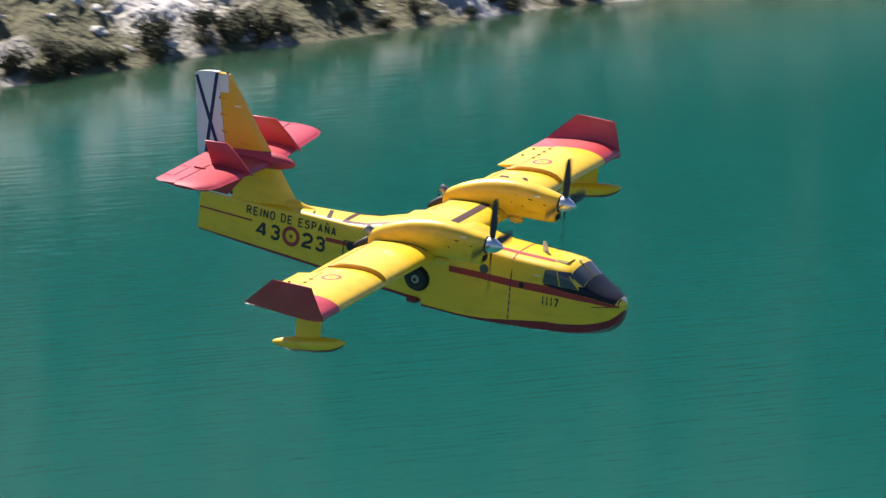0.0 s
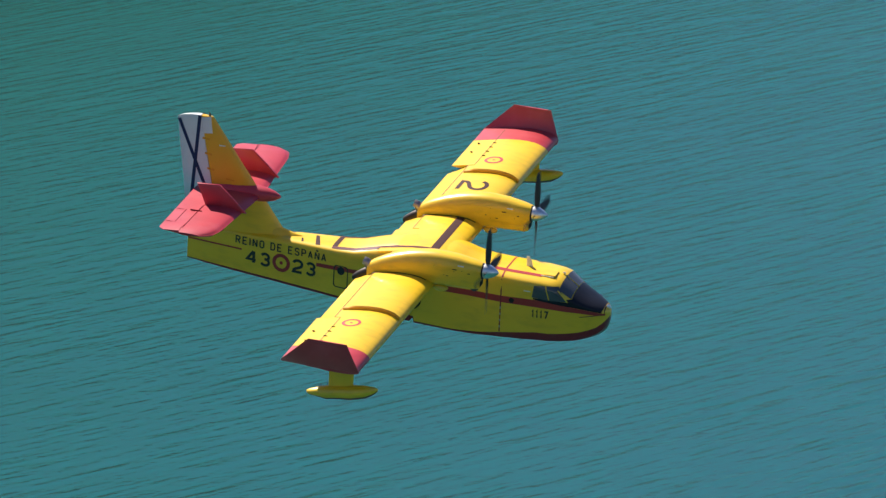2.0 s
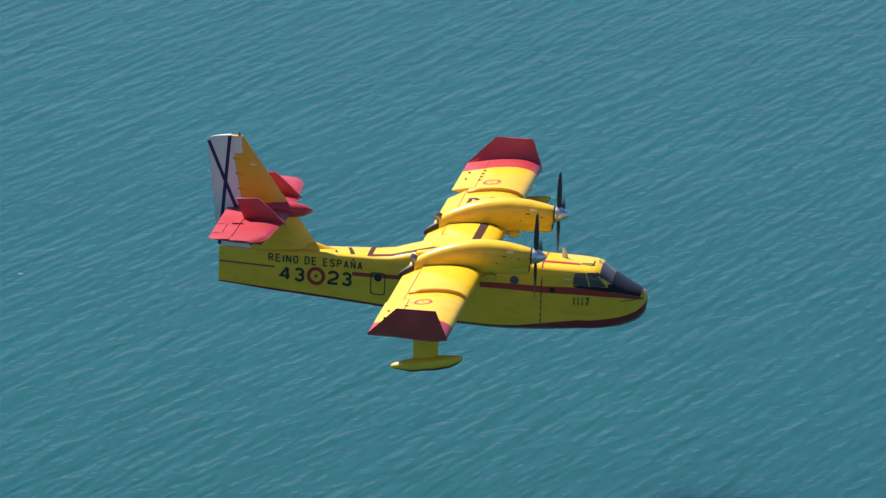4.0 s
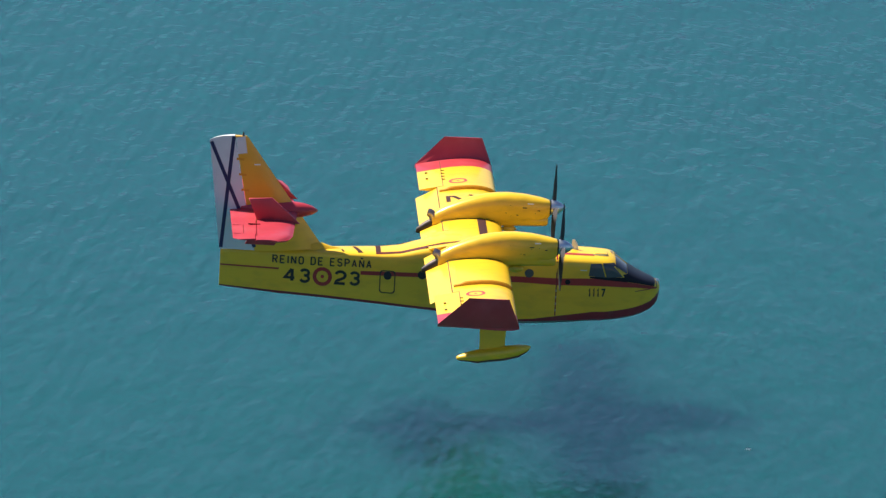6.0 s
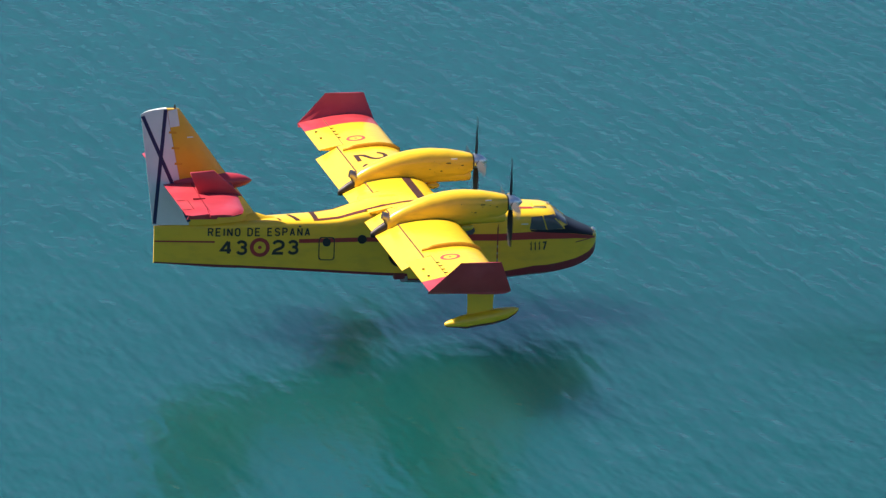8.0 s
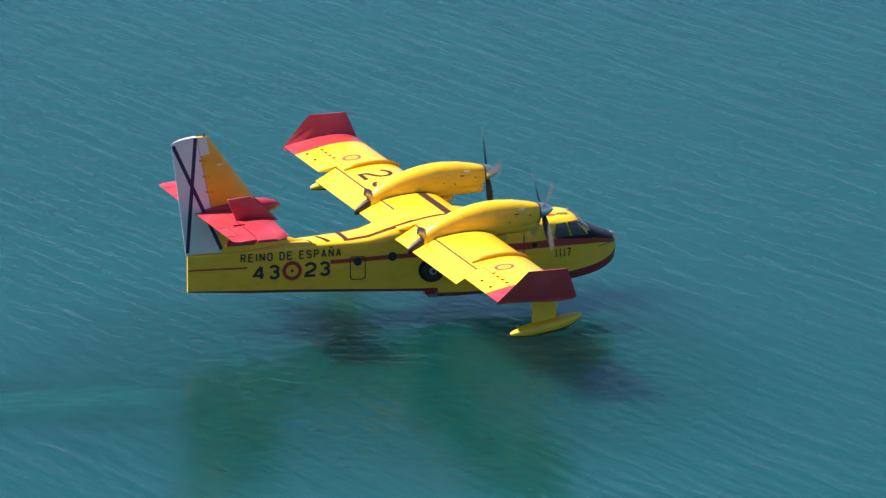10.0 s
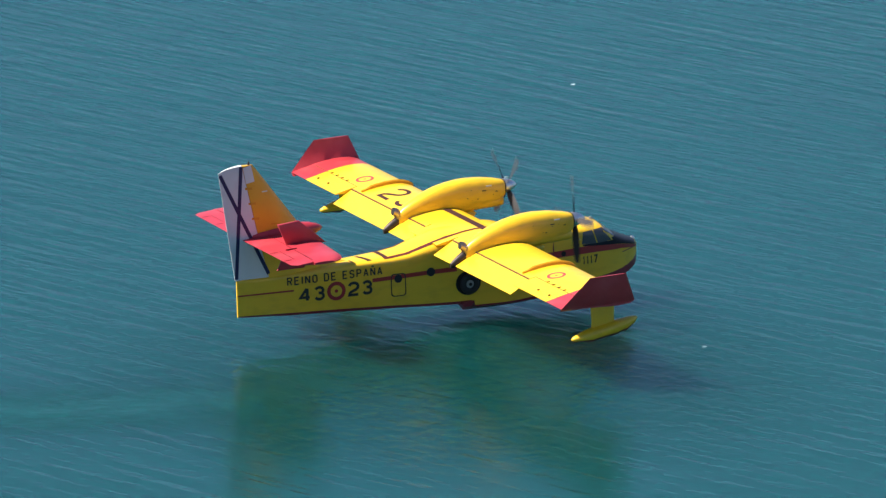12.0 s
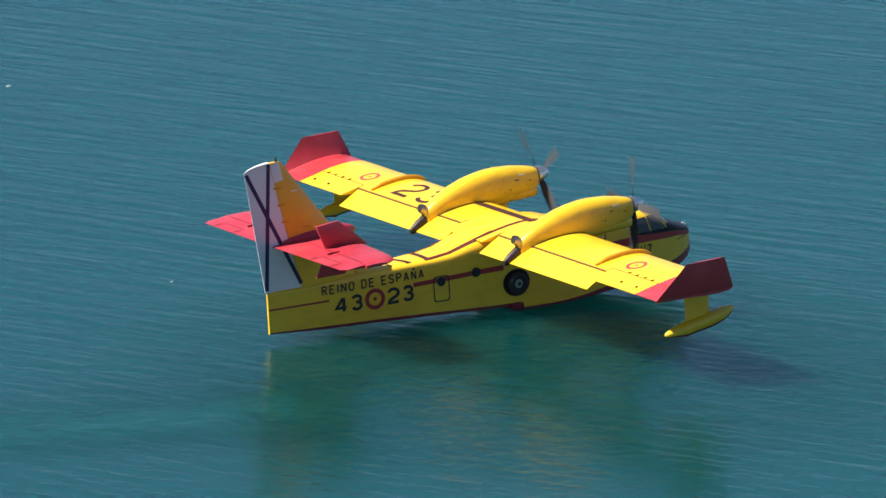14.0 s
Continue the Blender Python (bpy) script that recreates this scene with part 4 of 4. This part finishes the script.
    for x, zc, hw, up, dn in ((10.03, 0.69, 0.05, 0.05, 0.06), (10.14, 0.70, 0.14, 0.11, 0.14), (10.6, 0.78, 0.27, 0.22, 0.25), (10.96, 0.84, 0.31, 0.25, 0.37), (11.04, 0.85, 0.32, 0.25, 0.34),
                              (11.4, 0.93, 0.34, 0.26, 0.36), (12.0, 1.03, 0.34, 0.26, 0.39), (12.6, 1.14, 0.28, 0.22, 0.33), (12.95, 1.24, 0.17, 0.13, 0.20), (13.10, 1.28, 0.05, 0.05, 0.06)):
        rings.append([(10.06 + 1.035 * (x - 10.03), s * 13.28 + hw * math.cos(a), zc - 0.04 + (up if math.sin(a) > 0 else dn) * math.sin(a)) for a in np.linspace(0, 6.2832, 20, endpoint=False)])
    bd = part("float_body", loft(rings), YELLOW, plane, "yellow wing float", 60)
    low = []
    for r in rings:
        low.append([(x, s * 13.28 + (y - s * 13.28) * 1.02, z - 0.006) for x, y, z in r[12:19]])
    part("float_keel", loft(low, False, False), HULL_RED, bd, "dark red float bottom")

# dark red bands over the wing's middle and the rear deck
top_patch("wing_band", [(11.88, -1.25), (11.88, 2.95), (11.50, 2.95), (11.50, -1.25)], MAROON, wing_top)
deck = lambda x, y: max(top_z(x, y), wing_top(x) if 9.2 < x < 12.6 else 0)
for s in (-1, 1):
    top_patch("deck_line", [(6.9, s * 0.55), (8.6, s * 0.67), (8.6, s * 0.86), (6.9, s * 0.73)], DECK_RED, deck, 0.012, 8)
top_patch("deck_line", [(8.6, -0.67), (12.45, -0.90), (12.45, -1.08), (8.6, -0.86)], DECK_RED, deck, 0.014, 18)
top_patch("roof_line", [(12.9, -0.64), (16.6, -0.55), (16.6, -0.77), (12.9, -0.86)], STRIPE, top_z, 0.010, 12)
top_patch("deck_bar", [(5.42, -0.50), (5.34, -0.20), (5.42, -0.20), (5.52, -0.50)], MAROON, top_z, 0.010, 4)
top_patch("deck_bar", [(6.12, -0.62), (5.86, 0.30), (6.02, 0.30), (6.34, -0.62)], MAROON, top_z, 0.010, 6)
top_patch("deck_bar", [(6.90, -0.72), (6.90, 0.72), (7.12, 0.72), (7.12, -0.72)], MAROON, top_z, 0.011, 8)


def wing_number():
    for ch, y0 in (("2", 7.44), ("3", 5.86)):
        bm = bmesh.new()
        stroke_letters(bm, ch, {"*": 0.80}, 0.0, 0.135, lambda u, v, lift: (10.27 + 1.42 * v, y0 - 1.44 * u, wing_top(10.27 + 1.42 * v) + 0.010 + lift))
        part("wing_digit", bm, MAROON, plane, "dark red wing digit")


wing_number()
# the hull joint over the roof
top_patch("roof_joint", [(14.985, -1.26), (14.985, 1.26), (14.92, 1.26), (14.92, -1.26)], STRIPE, top_z, 0.009, 30)


# ---- engines ----
def engine(y, k):
    rings = []
    for x, zt, zb, hw in ((14.76, 3.60, 2.90, 0.36), (14.70, 3.63, 2.84, 0.40), (14.35, 3.72, 2.62, 0.47), (13.65, 3.84, 2.48, 0.53), (12.9, 3.89, 2.42, 0.55),
                          (12.43, 3.87, 2.42, 0.55), (11.9, 3.80, 2.40, 0.54), (11.4, 3.69, 2.40, 0.52), (10.8, 3.49, 2.38, 0.47), (10.2, 3.22, 2.32, 0.40), (9.75, 2.96, 2.22, 0.32), (9.52, 2.74, 2.18, 0.22)):
        zm, zh = (zt + zb) / 2, (zt - zb) / 2
        ring = []
        for a in np.linspace(0, 2 * math.pi, 28, endpoint=False):
            c, s = math.cos(a), math.sin(a)
            box_c, box_s = (0.72, 0.80) if s > 0 else (0.50, 0.62)
            ring.append((x, y + hw * math.copysign(abs(c) ** box_c, c), zm + zh * math.copysign(abs(s) ** box_s, s)))
        rings.append(ring)
    nac = part("nacelle", loft(rings), COWL_YELLOW, plane, "yellow engine nacelle with oil streaks", 40)
    # air scoop under the cowl
    rings = []
    for x, zt, zb, hw in ((14.70, 2.86, 2.54, 0.31), (14.66, 2.88, 2.48, 0.36), (14.50, 2.92, 2.45, 0.41), (14.0, 3.00, 2.44, 0.47), (13.2, 3.05, 2.42, 0.51), (12.5, 2.9, 2.40, 0.50)):
        zm, zh = (zt + zb) / 2, (zt - zb) / 2
        rings.append([(x, y + hw * math.copysign(abs(math.cos(a)) ** 0.6, math.cos(a)), zm + zh * math.copysign(abs(math.sin(a)) ** 0.6, math.sin(a)))
                      for a in np.linspace(0, 2 * math.pi, 24, endpoint=False)])
    part("air_scoop", loft(rings), COWL_YELLOW, nac, "", 40)
    part("scoop_mouth", loft([[(14.708, y + (v[1] - y) * f, 2.70 + (v[2] - 2.70) * f) for v in rings[0]] for f in (0.80, 0.02)], True, False), DARK, nac)
    part("cowl_ring", tube([(14.74, y, 3.26), (14.82, y, 3.26)], [0.37, 0.345], 28), DARK, nac)
    # landing lamp slit, vents, wing fillet
    part("lamp_slit", box((0.28, 0.02, 0.055), (13.88, y - 0.485, 3.52), bevel=0.008), LAMP, nac)
    part("vent", box((0.20, 0.03, 0.04), (13.62, y - 0.542, 3.34), bevel=0.01), SOOT, nac)
    part("vent", box((0.12, 0.02, 0.05), (14.25, y - 0.475, 3.22), bevel=0.01), DARK, nac)
    part("vent", box((0.10, 0.02, 0.04), (13.3, y - 0.55, 3.0), bevel=0.01), SOOT, nac)
    # exhaust stub, turned up at the tail of the nacelle
    bend = [(9.66, 2.12), (9.64, 2.36), (9.60, 2.55), (9.55, 2.68), (9.47, 2.77), (9.39, 2.82), (9.31, 2.84)]
    pipe = part("exhaust_pipe", tube([(x, y, z) for x, z in bend], [0.17, 0.19, 0.20, 0.20, 0.195, 0.185, 0.17], 18, caps=False), EXHAUST, nac, "bright steel exhaust stub")
    part("exhaust_mouth", tube([(9.35, y, 2.830), (9.315, y, 2.839)], [0.155, 0.162], 16), DARK, pipe)
    part("exhaust_collar", tube([(9.645, y, 2.34), (9.62, y, 2.48)], [0.225, 0.225], 18), SOOT, pipe)
    part("nacelle_blister", loft([[(x, y - 0.30 + r * math.cos(a), 2.30 + r * 0.8 * math.sin(a)) for a in np.linspace(0, 6.2832, 12, endpoint=False)]
                                  for x, r in ((13.30, 0.03), (13.20, 0.14), (12.98, 0.22), (12.76, 0.16), (12.62, 0.03))]), COWL_YELLOW, nac, "", 60)
    rings = []
    for x, z, r in ((9.75, 2.38, 0.28), (9.45, 2.29, 0.27), (9.18, 2.15, 0.24), (8.96, 2.03, 0.19), (8.82, 1.97, 0.11)):
        rings.append([(x, y + r * 0.75 * math.cos(a), z + r * math.sin(a)) for a in np.linspace(0, 6.2832, 14, endpoint=False)])
    part("tail_fairing", loft(rings), SOOT, nac, "sooty pointed nacelle tail")
    for s in (-1, 1):
        top_patch("nacelle_seal", [(12.35, y + s * 0.62), (9.85, y + s * 0.50), (9.85, y + s * 0.43), (12.35, y + s * 0.54)], SOOT, lambda x, yy: wing_top(x), 0.012, 12)
    # oil smudges on the cowl's side
    rnd = random.Random(7 + k)
    for q in range(4):
        x, z, r = rnd.uniform(12.6, 14.3), rnd.uniform(2.95, 3.45), rnd.uniform(0.009, 0.018)
        zt, zb, hw = (float(np.interp(-x, [-14.76, -14.35, -13.65, -12.9, -11.9], c)) for c in ((3.60, 3.72, 3.84, 3.89, 3.80), (2.88, 2.70, 2.55, 2.45, 2.40), (0.36, 0.47, 0.53, 0.55, 0.54)))
        v = min(abs(z - (zt + zb) / 2) / ((zt - zb) / 2), 0.98)
        side = hw * (1 - v ** 2.5) ** 0.36 + 0.004
        ring = [(x + r * 2.2 * rnd.uniform(0.6, 1.2) * math.cos(a), z + r * rnd.uniform(0.6, 1.2) * math.sin(a)) for a in np.linspace(0, 6.2832, 9, endpoint=False)]
        part("oil_smudge", loft([[(u, y - side + 0.03, w) for u, w in ring], [(u, y - side - 0.004, w) for u, w in ring]]), SOOT, nac)
    # propeller
    prop = new("propeller")
    prop.parent = plane
    tagged(prop, "four-bladed black propeller with a polished spinner")
    rings = []
    for x, r in ((0.0, 0.335), (0.10, 0.335), (0.25, 0.30), (0.42, 0.22), (0.56, 0.12), (0.66, 0.02)):
        rings.append([(x, r * math.cos(a), r * math.sin(a)) for a in np.linspace(0, 6.2832, 28, endpoint=False)])
    part("spinner", loft(rings), STEEL, prop, "polished metal spinner", 50)
    for q in range(4):
        rings = []
        for r, c, tw in ((0.28, 0.18, 48), (0.5, 0.28, 40), (0.9, 0.38, 29), (1.3, 0.40, 22), (1.7, 0.36, 17), (1.92, 0.29, 15), (1.985, 0.18, 14)):
            a = radians(tw)
            row = []
            for u, v in ((-0.5, 0), (-0.2, 0.05), (0.2, 0.06), (0.5, 0), (0.2, -0.03), (-0.2, -0.03)):
                px, py = c * (u * math.sin(a) + v * math.cos(a)), c * (u * math.cos(a) - v * math.sin(a))
                row.append((0.14 + px, py, r))
            rings.append(row)
        bm = loft(rings)
        bmesh.ops.rotate(bm, verts=bm.verts[:], cent=(0, 0, 0), matrix=Matrix.Rotation(q * math.pi / 2, 3, "X"))
        part("blade", bm, BLADE, prop, "black propeller blade", 60)
    return prop


ENGINE_Y = 3.55
props = [engine(-ENGINE_Y, 0), engine(ENGINE_Y, 1)]

# ---- tail ----
FIN_LE = ((4.72, 1.70), (0.97, 6.87))
FIN_TE = ((-0.06, 1.66), (-0.70, 6.68))


def along(line, z):
    (x0, z0), (x1, z1) = line
    return x0 + (x1 - x0) * (z - z0) / (z1 - z0)


def hinge(z):
    return float(np.interp(z, [1.68, 3.8, 6.87], [1.52, 1.03, 0.42]))


def fin_half(f, z):
    """Half thickness of the fin at a fraction of its chord."""
    t = float(np.interp(z, [1.5, 2.6, 6.9], [0.30, 0.24, 0.11]))
    return t * float(np.interp(f, [0, 0.03, 0.1, 0.25, 0.45, 0.75, 1.0], [0.0, 0.38, 0.70, 1.0, 0.95, 0.50, 0.06]))


def fin_y(x, z):
    le, te = along(FIN_LE, z), along(FIN_TE, z)
    return fin_half((le - x) / (le - te), z)


def rudder_top(x):
    return float(np.interp(x, [-0.74, -0.55, -0.30, 0.0, 0.5], [6.62, 6.74, 6.82, 6.87, 6.92]))


def fin_piece(x_front, x_back, zs, n=9, top=None):
    rings = []
    for z in zs:
        a, b = x_front(z), x_back(z)
        xs = [a + (b - a) * (k / n) ** 1.5 for k in range(n + 1)]
        high = [min(z, top(x)) if top else z for x in xs]
        rings.append([(x, fin_y(x, z), h) for x, h in zip(xs, high)] + [(x, -fin_y(x, z), h) for x, h in zip(xs[::-1], high[::-1])])
    return loft(rings)


part("fin_foot", fin_piece(lambda z: along(FIN_LE, z), lambda z: hinge(z) + 0.012, [1.5, 1.9, 2.6, 3.2, 3.58]), YELLOW, plane, "yellow foot of the fin", 50)
fin = part("fin", fin_piece(lambda z: along(FIN_LE, z), lambda z: hinge(z) + 0.012, [3.585, 4.4, 5.5, 6.5, 6.80, 6.88]), FIN_YELLOW, plane, "tall orange-yellow fin", 50)
rudder = part("rudder", fin_piece(lambda z: hinge(z) - 0.012, lambda z: max(along(FIN_TE, z), -0.70), [1.70, 2.6, 3.6, 4.6, 5.6, 6.5, 6.60, 6.92], top=rudder_top), WHITE, plane, "white rudder with a navy cross", 50)


def fin_strip(name, a, b, width, mat, parent, n=12):
    (x0, z0), (x1, z1) = a, b
    d = Vector((x1 - x0, z1 - z0)).normalized()
    nx, nz = -d.y * width / 2, d.x * width / 2
    for s in (-1, 1):
        rows = []
        for k in range(n + 1):
            x, z = x0 + (x1 - x0) * k / n, z0 + (z1 - z0) * k / n
            rows.append([(x + nx * q, s * (fin_y(x + nx * q, z + nz * q) + 0.008), z + nz * q) for q in (-1, 0, 1)])
        part(name, loft(rows, False, False), mat, parent)


fin_strip("cross_bar", (-0.62, 6.57), (1.50, 1.85), 0.16, NAVY, rudder)
fin_strip("cross_bar", (0.36, 6.86), (0.00, 1.75), 0.16, NAVY, rudder)
fin_strip("horn_balance", (0.66, 6.84), (0.78, 6.10), 0.42, WHITE, fin, 4)
fin_strip("fin_lamp_slit", (1.32, 5.62), (1.60, 5.62), 0.05, LAMP, fin, 2)
fin_strip("fin_foot_mark", (1.7, 4.12), (2.1, 4.08), 0.07, ORANGE_YELLOW, fin, 2)
for z in (5.15, 4.45, 5.85):
    fin_strip("hinge_cover", (hinge(z) - 0.10, z), (hinge(z) + 0.24, z - 0.02), 0.10, ORANGE_YELLOW, fin, 3)
part("fin_beacon", tube([(0.78, 0, 6.84), (0.78, 0, 6.95), (0.78, 0, 7.06)], [0.055, 0.045, 0.02], 12), SOOT, plane, "small beacon")

# tailplane, elevators, end fins and the pod at the crossing
TP_Z = 3.52


def tail_section(y, f0, f1):
    a = abs(y)
    x0 = float(np.interp(a, [0, 4.6, 5.2, 5.55], [3.36, 3.02, 2.85, 2.35]))
    x1 = float(np.interp(a, [0, 5.2, 5.55], [0.33, 0.38, 0.75]))
    t = 0.34 * float(np.interp(a, [0, 5.2, 5.55], [1, 0.9, 0.35]))
    fs = [f0 + (f1 - f0) * (k / 8) ** 1.4 for k in range(9)]
    th = lambda f: t / 2 * float(np.interp(f, [0, 0.02, 0.08, 0.2, 0.35, 0.6, 1], [0, 0.36, 0.70, 0.95, 1.0, 0.72, 0.06]))
    return [(x0 + (x1 - x0) * f, y, TP_Z + th(f)) for f in fs] + [(x0 + (x1 - x0) * f, y, TP_Z - th(f)) for f in fs[::-1]]


TAIL_YS = [0.1, 1.5, 3.0, 4.6, 5.2, 5.42, 5.55]
for s in (-1, 1):
    part("tailplane", loft([tail_section(s * y, 0, 0.60) for y in TAIL_YS]), TAIL_RED, plane, "faded red tailplane", 50)
    ev = part("elevator", loft([tail_section(s * y, 0.612, 1.0) for y in TAIL_YS[:-1]]), TAIL_RED, plane, "faded red elevator", 50)
    part("elevator_horn", box((0.55, 0.05, 0.06), (1.35, s * 3.1, TP_Z + 0.13), bevel=0.015), HULL_RED, ev)
    part("elevator_gap", box((0.035, 2.75, 0.012), (1.43, s * 3.80, TP_Z + 0.118)), HULL_RED, ev)
    for size, at in (((0.03, 1.5, 0.010), (0.86, 3.75, 0.062)), ((0.50, 0.03, 0.010), (0.62, 3.0, 0.045)), ((0.50, 0.03, 0.010), (0.62, 4.5, 0.045))):
        part("tab_gap", box(size, (at[0], s * at[1], TP_Z + at[2])), HULL_RED, ev)
    part("end_fin", plate([(3.40, 3.52), (2.78, 4.10), (2.12, 4.67), (1.08, 4.60), (1.30, 4.10), (1.52, 3.56)], 0.12, s * 2.25), TAIL_RED, plane, "red auxiliary fin", 60)
    part("end_fin", plate([(1.5, 3.45), (1.0, 2.52), (2.3, 2.50), (3.0, 3.42)], 0.10, s * 2.25), TAIL_RED, plane, "red auxiliary fin below the tailplane", 60)
rings = []
for x, r in ((4.24, 0.02), (4.15, 0.10), (3.95, 0.21), (3.6, 0.31), (3.1, 0.37), (2.5, 0.37), (1.8, 0.33), (1.2, 0.24), (0.8, 0.14)):
    rings.append([(x, r * 1.05 * math.cos(a), 3.60 + r * math.sin(a)) for a in np.linspace(0, 6.2832, 20, endpoint=False)])
part("tail_pod", loft(rings), TAIL_RED, plane, "red streamlined tail pod", 60)
# dorsal fairing where fin meets deck
rings = []
for x, h, w in ((5.3, 0.02, 0.05), (4.9, 0.10, 0.12), (4.5, 0.25, 0.17), (4.0, 0.4, 0.2)):
    z = top_z(x, 0)
    rings.append([(x, -w * 1.6, z - 0.05), (x, -w * 0.6, z + h * 0.8), (x, 0, z + h), (x, w * 0.6, z + h * 0.8), (x, w * 1.6, z - 0.05)])
part("dorsal_fairing", loft(rings), YELLOW, plane, "", 60)


# ---- main wheels folded against the hull ----
def wheel(s):
    w = new("main_wheel")
    w.parent = plane
    tagged(w, "retracted main wheel against the hull side")
    bm = bmesh.new()
    rings = []
    for a in np.linspace(0, 6.2832, 32, endpoint=False):
        rings.append([(10.73 + (0.32 + 0.15 * math.cos(t)) * math.cos(a), s * (1.40 + 0.13 * math.sin(t)), 0.40 + (0.32 + 0.15 * math.cos(t)) * math.sin(a))
                      for t in np.linspace(0, 6.2832, 12, endpoint=False)])
    rings.append(rings[0])
    part("tyre", loft(rings, True, False, bm), TYRE, w, "black tyre", 60)
    part("rim", tube([(10.73, s * 1.30, 0.40), (10.73, s * 1.46, 0.40), (10.73, s * 1.50, 0.40)], [0.19, 0.18, 0.08], 20), RIM, w, "pale wheel rim")
    part("hub", tube([(10.73, s * 1.46, 0.40), (10.73, s * 1.54, 0.40)], [0.09, 0.07], 12), SOOT, w)
    pts = [(10.73 + 0.60 * math.cos(t), 0.42 + 0.56 * math.sin(t)) for t in np.linspace(0, 6.283, 20, endpoint=False)]
    side_patch("wheel_well", pts, DARK, w, s, 0.016)
    part("gear_bracket", box((0.50, 0.30, 0.26), (10.62, s * 1.26, -0.52), bevel=0.04), HULL_RED, w)


wheel(-1)
wheel(1)

# ---- flight ----
# seconds, place, roll, pitch, heading
FLY = [
    (0, -286.06, 374.40, 33.20, 4.11, 7.20, 10.93),
    (0.5, -262.66, 380.41, 29.20, 6.75, 6.85, 9.06),
    (1, -241.41, 388.80, 25.60, 7.86, 6.59, 8.07),
    (1.5, -218.50, 394.15, 22.30, 8.16, 6.11, 7.76),
    (2, -197.59, 402.88, 19.50, 8.72, 5.54, 7.31),
    (2.5, -177.84, 413.90, 17.00, 8.80, 4.89, 6.42),
    (3, -155.37, 418.23, 14.80, 7.07, 3.66, 5.60),
    (3.2, -145.67, 417.81, 14.00, 6.05, 3.23, 5.31),
    (3.7, -122.36, 418.48, 12.30, 3.31, 2.44, 4.67),
    (4.2, -99.93, 420.87, 10.80, 0.56, 2.09, 4.16),
    (4.7, -77.93, 423.86, 9.30, -1.46, 2.16, 3.81),
    (5.3, -51.81, 427.32, 7.60, -1.82, 2.70, 3.60),
    (5.5, -43.15, 428.37, 7.06, -1.31, 2.96, 3.57),
    (6, -21.71, 432.26, 5.80, -0.34, 2.95, 3.67),
    (6.5, 0.00, 421.78, 4.80, -0.26, 2.49, 3.40),
    (7, 21.22, 421.77, 4.10, 0.12, 1.74, 3.09),
    (7.5, 42.42, 425.06, 3.60, 0.31, 1.72, 2.40),
    (7.7, 50.86, 426.23, 3.40, 0.24, 1.79, 2.17),
    (8.2, 71.71, 427.76, 2.92, 0.05, 1.77, 1.60),
    (8.7, 92.14, 427.74, 2.50, -0.16, 1.50, 0.99),
    (9.2, 111.88, 425.57, 2.20, -0.32, 1.05, 0.32),
    (9.8, 133.87, 418.23, 1.90, -0.43, 0.41, -0.62),
    (10, 140.61, 414.35, 1.80, -0.44, 0.19, -0.97),
    (10.5, 160.84, 414.89, 1.55, 0.13, -0.52, -1.96),
    (11, 181.25, 415.98, 1.35, 0.39, -1.78, -2.72),
    (11.5, 202.59, 419.04, 1.21, 0.16, -2.11, -3.43),
    (12, 220.40, 414.91, 1.10, -0.26, -1.71, -4.12),
    (12.5, 235.58, 406.43, 1.00, -0.77, -1.67, -4.54),
    (13, 246.24, 391.18, 0.80, -1.35, -2.22, -4.85),
    (13.5, 257.56, 377.99, 0.55, -1.70, -2.91, -5.31),
    (14, 282.24, 384.60, 0.35, -1.54, -2.89, -5.71),
]


# the propellers' turn at each half second, in degrees past upright; four blades, so it repeats after 90
NEAR_TURN = [0] * 20 + [45, 0, -25, -25, -5, -35, -30, -8, 3]
FAR_TURN = [0] * 20 + [-20, -5, 42, 3, 42, -15, -32, -32, -38]


def spin(turns):
    """Rows of (seconds, degrees), one for each thirtieth of a second."""
    angle, out = float(turns[0]), []
    for k, (a, b) in enumerate(zip(turns, turns[1:])):
        step = 84 + ((b - a + 45) % 90 - 45) / 15
        out += [((15 * k + i) / FPS, angle + step * i) for i in range(15)]
        angle += 15 * step
    return out + [(15 * (len(turns) - 1) / FPS, angle)]


def motions():
    walk(plane, [(t, pose(*row)) for t, *row in FLY])
    # the airflow meets the lake once the aircraft is low, and follows it from there with the shadow sheet
    rows = [row for row in FLY if row[0] >= 9.2]
    rows = [(0.0, *rows[0][1:]), (8.7, *rows[0][1:])] + rows
    for ob, z, at in ((wake, 0.024, pose(-1.0, -10.6, 0, 0, 0, -16)), (ruffle_shade, 0.012, pose(6.0, -10.0, 0))):
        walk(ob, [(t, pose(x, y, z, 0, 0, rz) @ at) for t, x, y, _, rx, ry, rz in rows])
    for ob, y, turns in ((props[0], -ENGINE_Y, NEAR_TURN), (props[1], ENGINE_Y, FAR_TURN)):
        walk(ob, [(t, pose(14.83, y, 3.29, a)) for t, a in spin(turns)])


motions()
